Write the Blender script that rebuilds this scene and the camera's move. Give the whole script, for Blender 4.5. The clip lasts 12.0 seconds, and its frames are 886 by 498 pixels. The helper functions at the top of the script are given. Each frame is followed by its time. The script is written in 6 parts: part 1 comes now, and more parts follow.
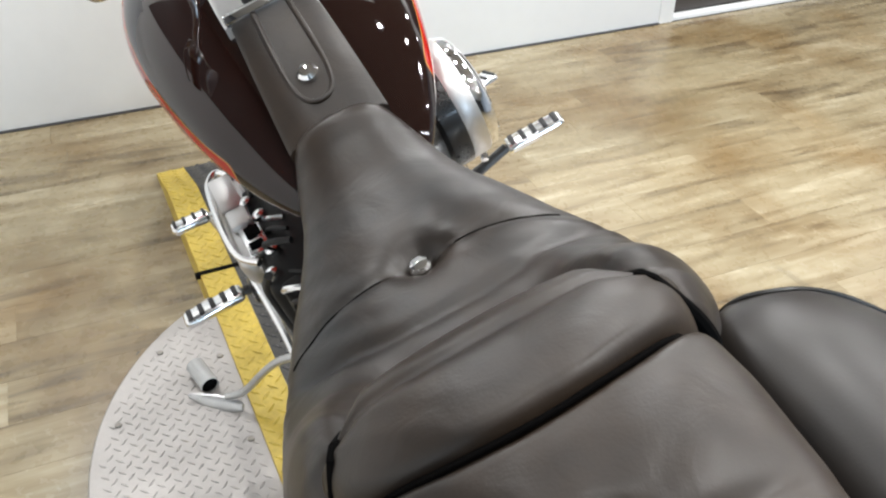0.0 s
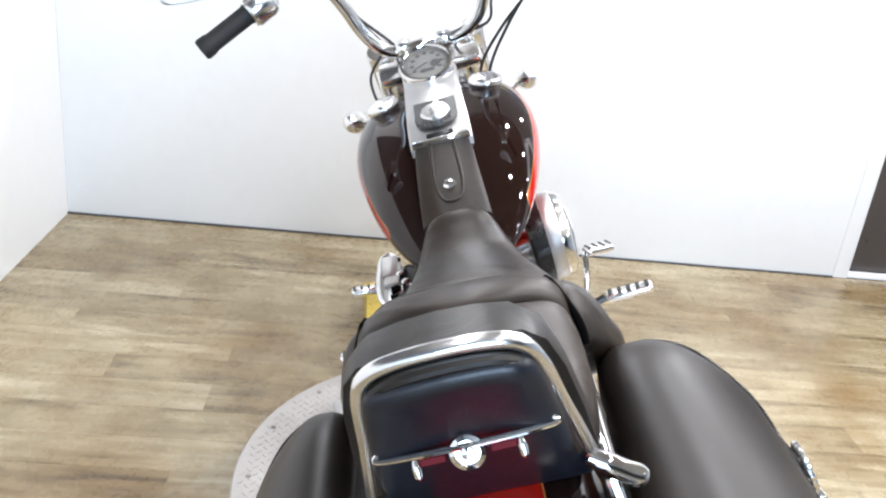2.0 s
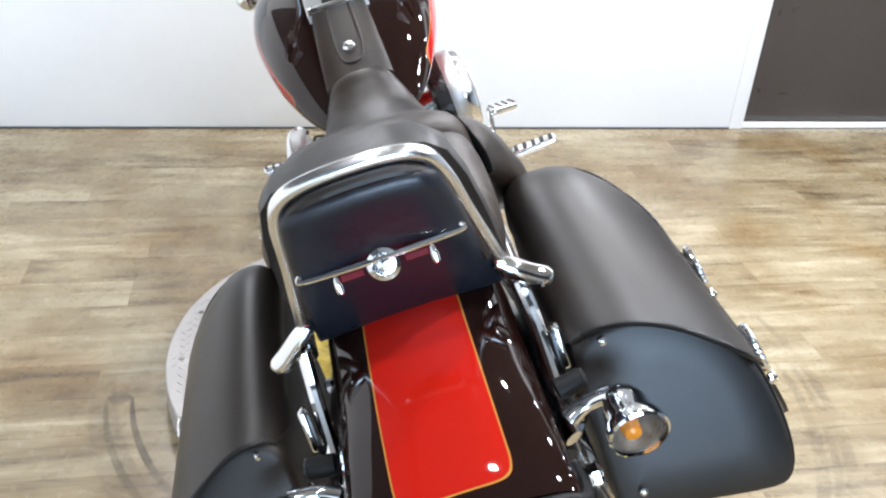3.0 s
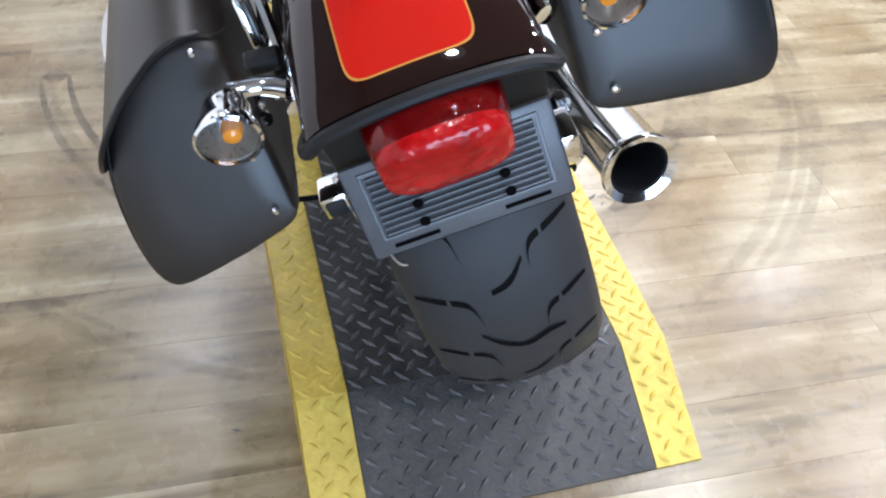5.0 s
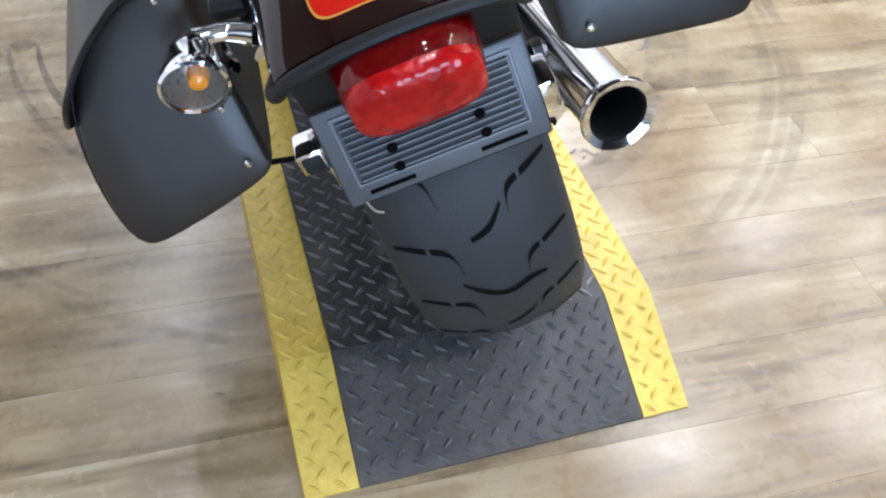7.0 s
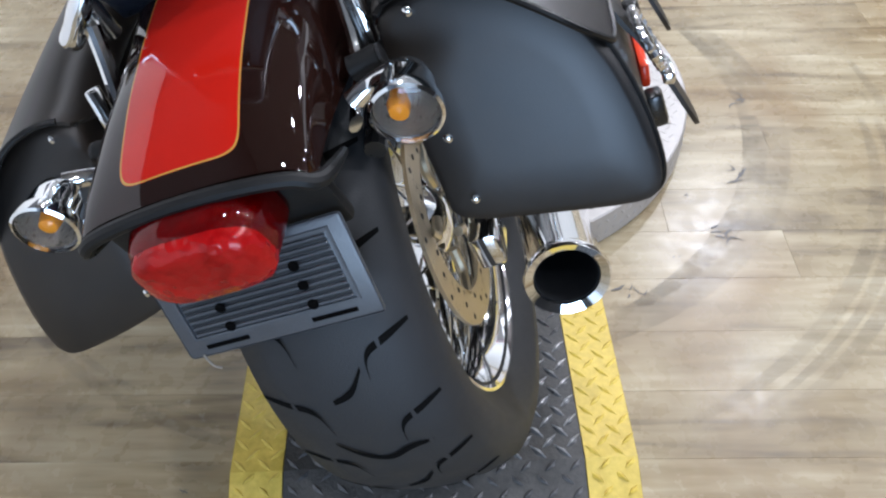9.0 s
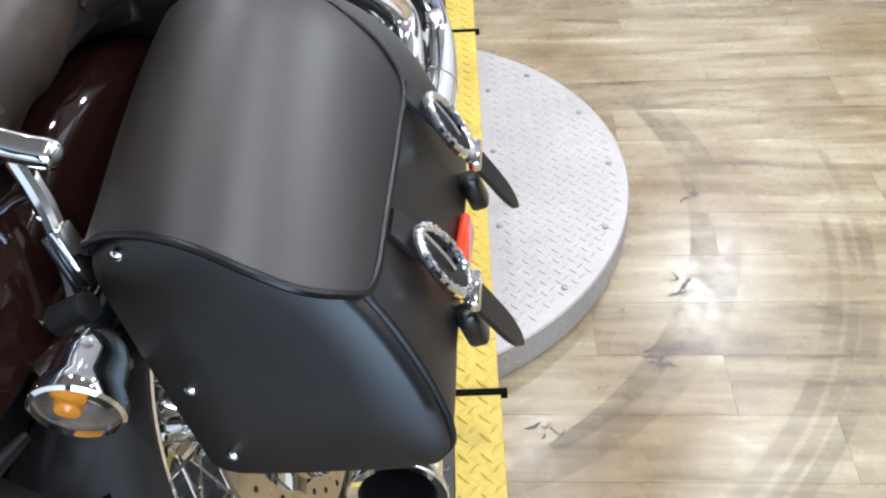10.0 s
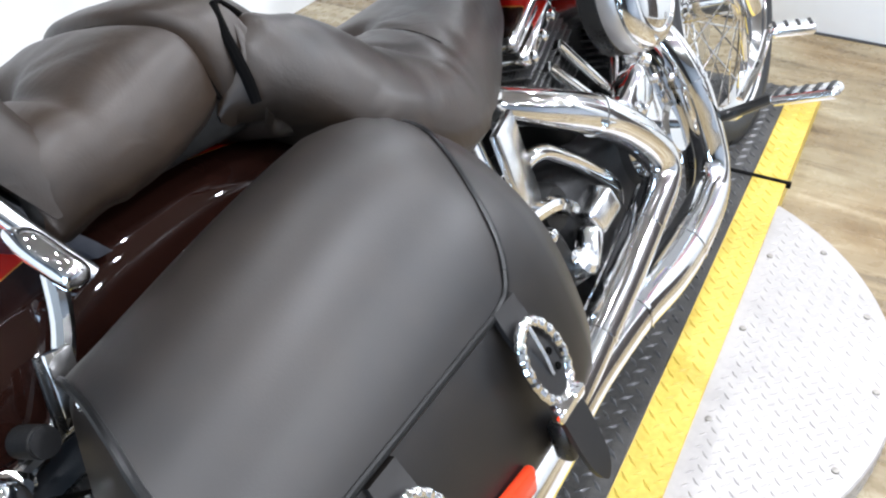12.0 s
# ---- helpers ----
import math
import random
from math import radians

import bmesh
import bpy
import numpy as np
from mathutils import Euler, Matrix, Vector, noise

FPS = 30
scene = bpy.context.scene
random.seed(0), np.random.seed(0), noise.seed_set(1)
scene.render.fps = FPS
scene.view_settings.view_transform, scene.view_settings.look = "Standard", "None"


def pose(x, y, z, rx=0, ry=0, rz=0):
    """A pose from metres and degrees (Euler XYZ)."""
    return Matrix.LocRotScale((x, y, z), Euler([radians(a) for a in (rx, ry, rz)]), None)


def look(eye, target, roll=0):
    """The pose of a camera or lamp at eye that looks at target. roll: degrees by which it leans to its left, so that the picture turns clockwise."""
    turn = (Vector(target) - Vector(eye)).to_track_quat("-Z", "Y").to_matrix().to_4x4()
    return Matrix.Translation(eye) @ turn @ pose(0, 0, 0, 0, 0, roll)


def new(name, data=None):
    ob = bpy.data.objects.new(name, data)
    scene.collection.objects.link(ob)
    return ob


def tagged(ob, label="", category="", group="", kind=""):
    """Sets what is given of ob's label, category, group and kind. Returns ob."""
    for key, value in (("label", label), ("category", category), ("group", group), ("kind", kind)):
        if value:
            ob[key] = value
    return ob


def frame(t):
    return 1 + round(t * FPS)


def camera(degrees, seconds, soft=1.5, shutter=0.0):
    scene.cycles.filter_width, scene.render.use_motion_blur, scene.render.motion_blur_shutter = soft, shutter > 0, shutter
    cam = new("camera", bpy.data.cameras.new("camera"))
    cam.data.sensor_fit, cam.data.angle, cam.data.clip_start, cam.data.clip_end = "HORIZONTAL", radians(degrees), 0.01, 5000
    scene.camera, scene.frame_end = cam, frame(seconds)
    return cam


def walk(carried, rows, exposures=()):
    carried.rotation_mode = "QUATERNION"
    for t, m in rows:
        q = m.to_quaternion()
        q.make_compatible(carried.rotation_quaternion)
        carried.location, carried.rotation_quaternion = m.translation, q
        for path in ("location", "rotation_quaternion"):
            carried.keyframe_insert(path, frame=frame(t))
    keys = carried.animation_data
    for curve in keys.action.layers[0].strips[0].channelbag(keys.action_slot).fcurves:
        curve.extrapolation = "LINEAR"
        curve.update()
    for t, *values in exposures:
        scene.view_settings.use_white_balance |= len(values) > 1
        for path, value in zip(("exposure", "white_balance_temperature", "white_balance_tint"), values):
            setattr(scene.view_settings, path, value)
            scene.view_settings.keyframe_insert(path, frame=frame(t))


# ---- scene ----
cam = camera(54.2, 12.0, soft=2.2)
PATH = [
    (0.0, (-0.414, -0.486, 1.268), (0.209, 0.831, 0.211), 0.38),
    (0.5, (-0.431, -0.64, 1.291), (0.051, 0.893, 0.48), 3.11),
    (1.0, (-0.43, -0.819, 1.359), (-0.089, 0.835, 0.737), 6.18),
    (1.5, (-0.356, -0.975, 1.37), (-0.193, 0.72, 0.788), 8.2),
    (2.0, (-0.361, -1.062, 1.346), (-0.139, 0.583, 0.65), 6.8),
    (2.5, (-0.364, -1.122, 1.304), (0.014, 0.424, 0.464), 5.9),
    (3.0, (-0.357, -1.139, 1.302), (0.035, 0.387, 0.431), 4.43),
    (3.5, (-0.359, -1.147, 1.243), (0.026, 0.285, 0.222), 5.74),
    (3.7, (-0.36, -1.142, 1.224), (0.032, 0.217, 0.111), 6.5),
    (5.3, (-0.344, -1.165, 1.127), (0.07, 0.015, -0.168), 5.67),
    (5.5, (-0.348, -1.166, 1.127), (0.038, 0.049, -0.144), 4.73),
    (6.0, (-0.34, -1.169, 1.108), (0.103, -0.034, -0.217), 5.84),
    (6.5, (-0.339, -1.173, 1.105), (0.105, -0.041, -0.223), 5.24),
    (8.3, (-0.288, -1.165, 1.109), (0.12, -0.029, -0.226), 6.73),
    (8.5, (-0.236, -1.147, 1.128), (0.136, 0.072, -0.143), 3.89),
    (9.0, (0.018, -1.134, 1.155), (0.029, 0.168, -0.087), -2.05),
    (9.5, (0.151, -1.084, 1.183), (0.063, 0.223, -0.051), -5.16),
    (10.0, (0.248, -0.896, 1.196), (0.197, 0.423, -0.028), -3.75),
    (10.5, (0.354, -0.747, 1.181), (0.118, 0.488, -0.108), -4.71),
    (11.0, (0.453, -0.65, 1.197), (-0.029, 0.594, -0.011), -2.37),
    (11.5, (0.459, -0.621, 1.2), (-0.163, 0.637, 0.073), -2.01),
    (12.0, (0.4, -0.668, 1.214), (-0.292, 0.56, 0.095), -2.11),
]
EXPOSURES = ((0.0, -0.13, 6800, 10), (0.5, -0.05, 6700, 12), (2.0, 0.01, 6550, 13), (3.5, 0.11, 6300, 12), (5.5, 0.08, 6100, 16), (6.5, 0.01, 6100, 16), (8.5, -0.15, 6100, 16), (9.0, -0.37, 6100, 14), (9.5, -0.34, 6150, 14), (10.5, -0.16, 6250, 12), (12.0, 0.10, 6230, 12))
walk(cam, [(t, look(eye, target, roll)) for t, eye, target, roll in PATH], EXPOSURES)

# ---------------------------------------------------------------- light
CEIL = 2.75
world = bpy.data.worlds.new("world")
world.use_nodes = True
world.node_tree.nodes["Background"].inputs[0].default_value = (0.9, 0.95, 1.0, 1)
world.node_tree.nodes["Background"].inputs[1].default_value = 0.25
scene.world = world
scene.view_settings.exposure = 0.0

# ---------------------------------------------------------------- materials


def mat(name, base, rough=0.5, metal=0.0, var=0.12, scale=9.0, bump=0.0, bscale=300.0, coat=0.0, rvar=0.08, tint=None, rand=0.0, spec=0.5, least=0.6, most=1.4, fine=1.0):
    """A surface whose colour and gloss vary at two scales, with fine relief."""
    m = bpy.data.materials.new(name)
    m.use_nodes = True
    nt = m.node_tree
    b = nt.nodes["Principled BSDF"]
    co = nt.nodes.new("ShaderNodeTexCoord")
    n1, n2 = nt.nodes.new("ShaderNodeTexNoise"), nt.nodes.new("ShaderNodeTexNoise")
    n1.inputs["Scale"].default_value, n2.inputs["Scale"].default_value = scale, scale * 11
    n1.inputs["Detail"].default_value = n2.inputs["Detail"].default_value = 4
    mix = nt.nodes.new("ShaderNodeMath")
    mix.operation = "MULTIPLY_ADD"
    mix.inputs[1].default_value = fine
    rest = nt.nodes.new("ShaderNodeMath")
    rest.operation = "ADD"
    rest.inputs[1].default_value = 0.5 * (1 - fine)
    for n in (n1, n2):
        nt.links.new(co.outputs["Object"], n.inputs["Vector"])
    nt.links.new(n2.outputs["Fac"], mix.inputs[0])
    nt.links.new(n1.outputs["Fac"], rest.inputs[0])
    nt.links.new(rest.outputs[0], mix.inputs[2])
    ramp = nt.nodes.new("ShaderNodeMapRange")
    ramp.inputs["From Min"].default_value, ramp.inputs["From Max"].default_value = least, most
    nt.links.new(mix.outputs[0], ramp.inputs["Value"])
    cm = nt.nodes.new("ShaderNodeMix")
    cm.data_type = "RGBA"
    t = tint or base
    cm.inputs["A"].default_value = (*[c * (1 - var) for c in base], 1)
    cm.inputs["B"].default_value = (*[min(1, c * (1 + var)) for c in t], 1)
    nt.links.new(ramp.outputs[0], cm.inputs["Factor"])
    out = cm.outputs["Result"]
    if rand:
        oi = nt.nodes.new("ShaderNodeObjectInfo")
        hs = nt.nodes.new("ShaderNodeHueSaturation")
        mr = nt.nodes.new("ShaderNodeMapRange")
        mr.inputs["To Min"].default_value, mr.inputs["To Max"].default_value = 1 - rand, 1 + rand
        nt.links.new(oi.outputs["Random"], mr.inputs["Value"])
        nt.links.new(mr.outputs[0], hs.inputs["Value"])
        nt.links.new(out, hs.inputs["Color"])
        out = hs.outputs["Color"]
    nt.links.new(out, b.inputs["Base Color"])
    rr = nt.nodes.new("ShaderNodeMapRange")
    rr.inputs["From Min"].default_value, rr.inputs["From Max"].default_value = 0.6, 1.4
    rr.inputs["To Min"].default_value, rr.inputs["To Max"].default_value = max(0.0, rough - rvar), min(1, rough + rvar)
    nt.links.new(mix.outputs[0], rr.inputs["Value"])
    nt.links.new(rr.outputs[0], b.inputs["Roughness"])
    b.inputs["Metallic"].default_value = metal
    b.inputs["Specular IOR Level"].default_value = spec
    b.inputs["Coat Weight"].default_value = coat
    b.inputs["Coat Roughness"].default_value, b.inputs["Coat IOR"].default_value = 0.03, 1.5
    if bump:
        n3 = nt.nodes.new("ShaderNodeTexNoise")
        n3.inputs["Scale"].default_value, n3.inputs["Detail"].default_value = bscale, 3
        nt.links.new(co.outputs["Object"], n3.inputs["Vector"])
        bp = nt.nodes.new("ShaderNodeBump")
        bp.inputs["Strength"].default_value, bp.inputs["Distance"].default_value = bump, 0.002
        nt.links.new(n3.outputs["Fac"], bp.inputs["Height"])
        nt.links.new(bp.outputs[0], b.inputs["Normal"])
    return m


CHROME = mat("chrome", (0.90, 0.90, 0.90), 0.06, 1.0, 0.03, 6, rvar=0.025)
CONSOLE = mat("matt_silver_plate", (0.64, 0.63, 0.62), 0.40, 0.9, 0.04, 40, rvar=0.04)
DULL = mat("dull_silver_metal", (0.52, 0.52, 0.52), 0.32, 0.9, 0.12, 40)
TUBEW = mat("grey_white_plastic", (0.50, 0.50, 0.49), 0.45, 0, 0.06, 30)
SATIN = mat("satin_chrome", (0.88, 0.88, 0.88), 0.20, 1.0, 0.04, 40, rvar=0.04)
STEEL = mat("brushed_steel", (0.62, 0.60, 0.56), 0.28, 1.0, 0.08, 30)
DISC = mat("brake_steel", (0.62, 0.53, 0.38), 0.32, 0.85, 0.08, 60)
LEATHER = mat("black_leather", (0.0052, 0.0046, 0.0042), 0.41, 0, 0.2, 4.0, 0.07, 480, rvar=0.06, tint=(0.032, 0.0192, 0.0108), spec=0.54, least=0.86, most=1.30, fine=0.2)
BAG = mat("saddlebag_leather", (0.0042, 0.0043, 0.005), 0.42, 0, 0.2, 3.0, 0.05, 560, rvar=0.06, tint=(0.022, 0.0150, 0.0098), spec=0.58, least=0.85, most=1.30, fine=0.2)
nt = LEATHER.node_tree      # soft creases of worn hide over the fine grain
co, fold, bp = nt.nodes["Texture Coordinate"], nt.nodes.new("ShaderNodeTexNoise"), nt.nodes.new("ShaderNodeBump")
fold.inputs["Scale"].default_value, fold.inputs["Detail"].default_value, fold.inputs["Distortion"].default_value = 20.0, 4, 1.6
bp.inputs["Strength"].default_value, bp.inputs["Distance"].default_value = 0.22, 0.004
nt.links.new(co.outputs["Object"], fold.inputs["Vector"])
nt.links.new(fold.outputs["Fac"], bp.inputs["Height"])
nt.links.new(nt.nodes["Bump"].outputs[0], bp.inputs["Normal"])
nt.links.new(bp.outputs[0], nt.nodes["Principled BSDF"].inputs["Normal"])
PIPING = mat("glossy_black_piping", (0.004, 0.004, 0.004), 0.34, 0, 0.2, 30, spec=0.35)
ENGBLK = mat("matt_engine_black", (0.008, 0.008, 0.008), 0.5, 0, 0.25, 30, 0.1, 200, spec=0.25)
PANEL = mat("dark_glossy_vinyl", (0.008, 0.010, 0.016), 0.34, 0, 0.2, 10, 0.1, 300)
RUBBER = mat("black_rubber", (0.014, 0.014, 0.015), 0.62, 0, 0.2, 40, 0.2, 500)
TYRE = mat("tyre_rubber", (0.017, 0.018, 0.020), 0.6, 0, 0.2, 30, 0.25, 600)
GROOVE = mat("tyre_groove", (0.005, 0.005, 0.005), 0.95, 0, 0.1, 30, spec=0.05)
BLACK = mat("black_paint", (0.010, 0.010, 0.010), 0.3, 0, 0.2, 20, coat=0.3)
GREYPL = mat("grey_plastic", (0.058, 0.065, 0.076), 0.38, 0, 0.12, 40, 0.15, 500, spec=0.8)
DARKPL = mat("dark_slot", (0.012, 0.013, 0.015), 0.6, 0, 0.1, 40)
WHITE = mat("white_wall_paint", (0.80, 0.80, 0.79), 0.6, 0, 0.02, 2.0, 0.06, 150)
GREYW = mat("dark_grey_surface", (0.05, 0.05, 0.054), 0.6, 0, 0.05, 2.0, 0.06, 150)
BLUEW = mat("blue_tint_wall", (0.42, 0.46, 0.52), 0.6, 0, 0.03, 2.0, 0.06, 150)
TRIM = mat("white_trim_paint", (0.82, 0.82, 0.81), 0.4, 0, 0.02, 4.0)
DOORM = mat("dark_brown_panel", (0.060, 0.050, 0.046), 0.30, 0, 0.08, 1.0)
FINM = mat("dark_fin_metal", (0.16, 0.16, 0.16), 0.30, 0.8, 0.2, 40)
CASTM = mat("dark_cast_metal", (0.022, 0.022, 0.023), 0.45, 0.3, 0.3, 25, 0.2, 200)
BOWL = mat("smoky_reflector", (0.20, 0.185, 0.17), 0.30, 0.7, 0.15, 40)
GLINT = mat("tread_glint_metal", (0.50, 0.50, 0.50), 0.38, 0.7, 0.3, 18)
CEILM = mat("warm_grey_ceiling_paint", (0.27, 0.25, 0.232), 0.8, 0, 0.1, 3.0)
YELLOW = mat("yellow_safety_paint", (0.54, 0.375, 0.045), 0.42, 0, 0.16, 9, 0.3, 160, tint=(0.62, 0.46, 0.085))
MATBLK = mat("black_tread_paint", (0.030, 0.030, 0.031), 0.5, 0.0, 0.45, 12, 0.5, 240, tint=(0.050, 0.047, 0.043))
TREADW = mat("worn_black_tread", (0.11, 0.11, 0.112), 0.32, 0.4, 0.6, 14, 0.2, 160)
ALU = mat("tread_plate_aluminium", (0.385, 0.362, 0.345), 0.44, 0.35, 0.07, 8, 0.12, 200, tint=(0.42, 0.395, 0.374))
BOLTM = mat("dull_zinc", (0.30, 0.28, 0.25), 0.5, 0.7, 0.2, 60)
CARTON = {c: mat(c + "_carton", v, 0.45, 0, 0.15, 14) for c, v in {
    "red": (0.42, 0.03, 0.03), "yellow": (0.62, 0.50, 0.06), "purple": (0.12, 0.05, 0.22), "black": (0.02, 0.02, 0.02), "grey": (0.25, 0.25, 0.26)}.items()}


def paint(name, kind):
    """Brown-black enamel with a red panel and a gold line round it, laid out in the machine's own metres."""
    m = mat(name, (0.0110, 0.0040, 0.0029), 0.5, 0.0, 0.12, 200, coat=1.0, rvar=0.03, spec=0.0)
    nt = m.node_tree
    b = nt.nodes["Principled BSDF"]
    base = b.inputs["Base Color"].links[0].from_socket
    co = nt.nodes.new("ShaderNodeTexCoord")
    sep = nt.nodes.new("ShaderNodeSeparateXYZ")
    nt.links.new(co.outputs["Object"], sep.inputs[0])

    def op(kind_, a, c, third=None):
        n = nt.nodes.new("ShaderNodeMath")
        n.operation = kind_
        for i, v in enumerate((a, c, third)):
            if v is None:
                continue
            if isinstance(v, (int, float)):
                n.inputs[i].default_value = v
            else:
                nt.links.new(v, n.inputs[i])
        return n.outputs[0]

    au = op("ABSOLUTE", sep.outputs[0], None)
    if kind == "fender":
        # inside a rounded tongue: positive in the red
        inner = op("SUBTRACT", op("ADD", 0.0575, op("MULTIPLY", op("ADD", sep.outputs[1], 0.6), -0.01)), au)
        end = op("SUBTRACT", op("ADD", sep.outputs[1], 0.608), 0.0)
        d = op("SMOOTH_MIN", inner, end, 0.03)
    else:
        # below a slanting line on the flanks: positive in the red
        line = op("ADD", 0.818, op("MULTIPLY", op("SUBTRACT", sep.outputs[1], 0.5), 0.36))
        d = op("SMOOTH_MIN", op("SUBTRACT", line, sep.outputs[2]), op("MINIMUM", op("SUBTRACT", sep.outputs[1], 0.372), op("SUBTRACT", 0.77, sep.outputs[1])), 0.03)
    red = op("GREATER_THAN", d, 0.0)
    gold = op("LESS_THAN", op("ABSOLUTE", op("SUBTRACT", d, 0.001), None), 0.0007)
    m1, m2 = nt.nodes.new("ShaderNodeMix"), nt.nodes.new("ShaderNodeMix")
    for x in (m1, m2):
        x.data_type = "RGBA"
    nt.links.new(red, m1.inputs["Factor"])
    nt.links.new(base, m1.inputs["A"])
    m1.inputs["B"].default_value = (0.43, 0.011, 0.005, 1)
    nt.links.new(gold, m2.inputs["Factor"])
    nt.links.new(m1.outputs["Result"], m2.inputs["A"])
    m2.inputs["B"].default_value = (0.40, 0.235, 0.045, 1)
    nt.links.new(m2.outputs["Result"], b.inputs["Base Color"])
    return m


PAINT_TANK, PAINT_FENDER = paint("tank_enamel", "tank"), paint("fender_enamel", "fender")
PAINT_BROWN = mat("brown_enamel", (0.0110, 0.0040, 0.0029), 0.5, 0.0, 0.12, 200, coat=1.0, rvar=0.03, spec=0.0)
SEAM = mat("dark_seam", (0.0022, 0.002, 0.002), 0.9, 0, 0.2, 40, spec=0.05)


def clear(name, colour, rough=0.02, trans=1.0):
    m = bpy.data.materials.new(name)
    m.use_nodes = True
    b = m.node_tree.nodes["Principled BSDF"]
    b.inputs["Base Color"].default_value = (*colour, 1)
    b.inputs["Transmission Weight"].default_value = trans
    b.inputs["Roughness"].default_value = rough
    b.inputs["IOR"].default_value = 1.45
    return m


GLASS = clear("clear_lens", (0.97, 0.97, 0.97))
SMOKE = clear("clear_smoked_lens", (0.82, 0.80, 0.78), 0.04)
REDLENS = clear("red_lens", (0.90, 0.020, 0.022), 0.10, 0.60)
nt = REDLENS.node_tree
co, vo, bp = nt.nodes.new("ShaderNodeTexCoord"), nt.nodes.new("ShaderNodeTexVoronoi"), nt.nodes.new("ShaderNodeBump")
vo.inputs["Scale"].default_value = 110.0
bp.inputs["Strength"].default_value, bp.inputs["Distance"].default_value = 0.55, 0.002
nt.links.new(co.outputs["Object"], vo.inputs["Vector"])
nt.links.new(vo.outputs["Distance"], bp.inputs["Height"])
nt.links.new(bp.outputs[0], nt.nodes["Principled BSDF"].inputs["Normal"])
REDLENS.node_tree.nodes["Principled BSDF"].inputs["Specular IOR Level"].default_value = 0.2
# Bright and dark reds in the colour imitate glints of an inner reflector.
fa, fr, fm = nt.nodes.new("ShaderNodeTexNoise"), nt.nodes.new("ShaderNodeMapRange"), nt.nodes.new("ShaderNodeMix")
fa.inputs["Scale"].default_value, fa.inputs["Detail"].default_value, fa.inputs["Distortion"].default_value = 38.0, 3, 0.8
fr.inputs["From Min"].default_value, fr.inputs["From Max"].default_value = 0.38, 0.62
fm.data_type = "RGBA"
fm.inputs["A"].default_value, fm.inputs["B"].default_value = (0.60, 0.006, 0.007, 1), (0.90, 0.016, 0.015, 1)
nt.links.new(co.outputs["Object"], fa.inputs["Vector"])
nt.links.new(fa.outputs["Fac"], fr.inputs["Value"])
nt.links.new(fr.outputs[0], fm.inputs["Factor"])
nt.links.new(fm.outputs["Result"], nt.nodes["Principled BSDF"].inputs["Base Color"])
REDBODY = clear("deep_red_lens", (0.30, 0.002, 0.003), 0.04, 0.85)
REDBODY.node_tree.nodes["Principled BSDF"].inputs["Specular IOR Level"].default_value = 0.25
REFLECT = clear("orange_red_reflector", (0.85, 0.06, 0.015), 0.15, 0.25)
AMBER = clear("amber_bulb", (1.0, 0.36, 0.02), 0.15, 0.3)


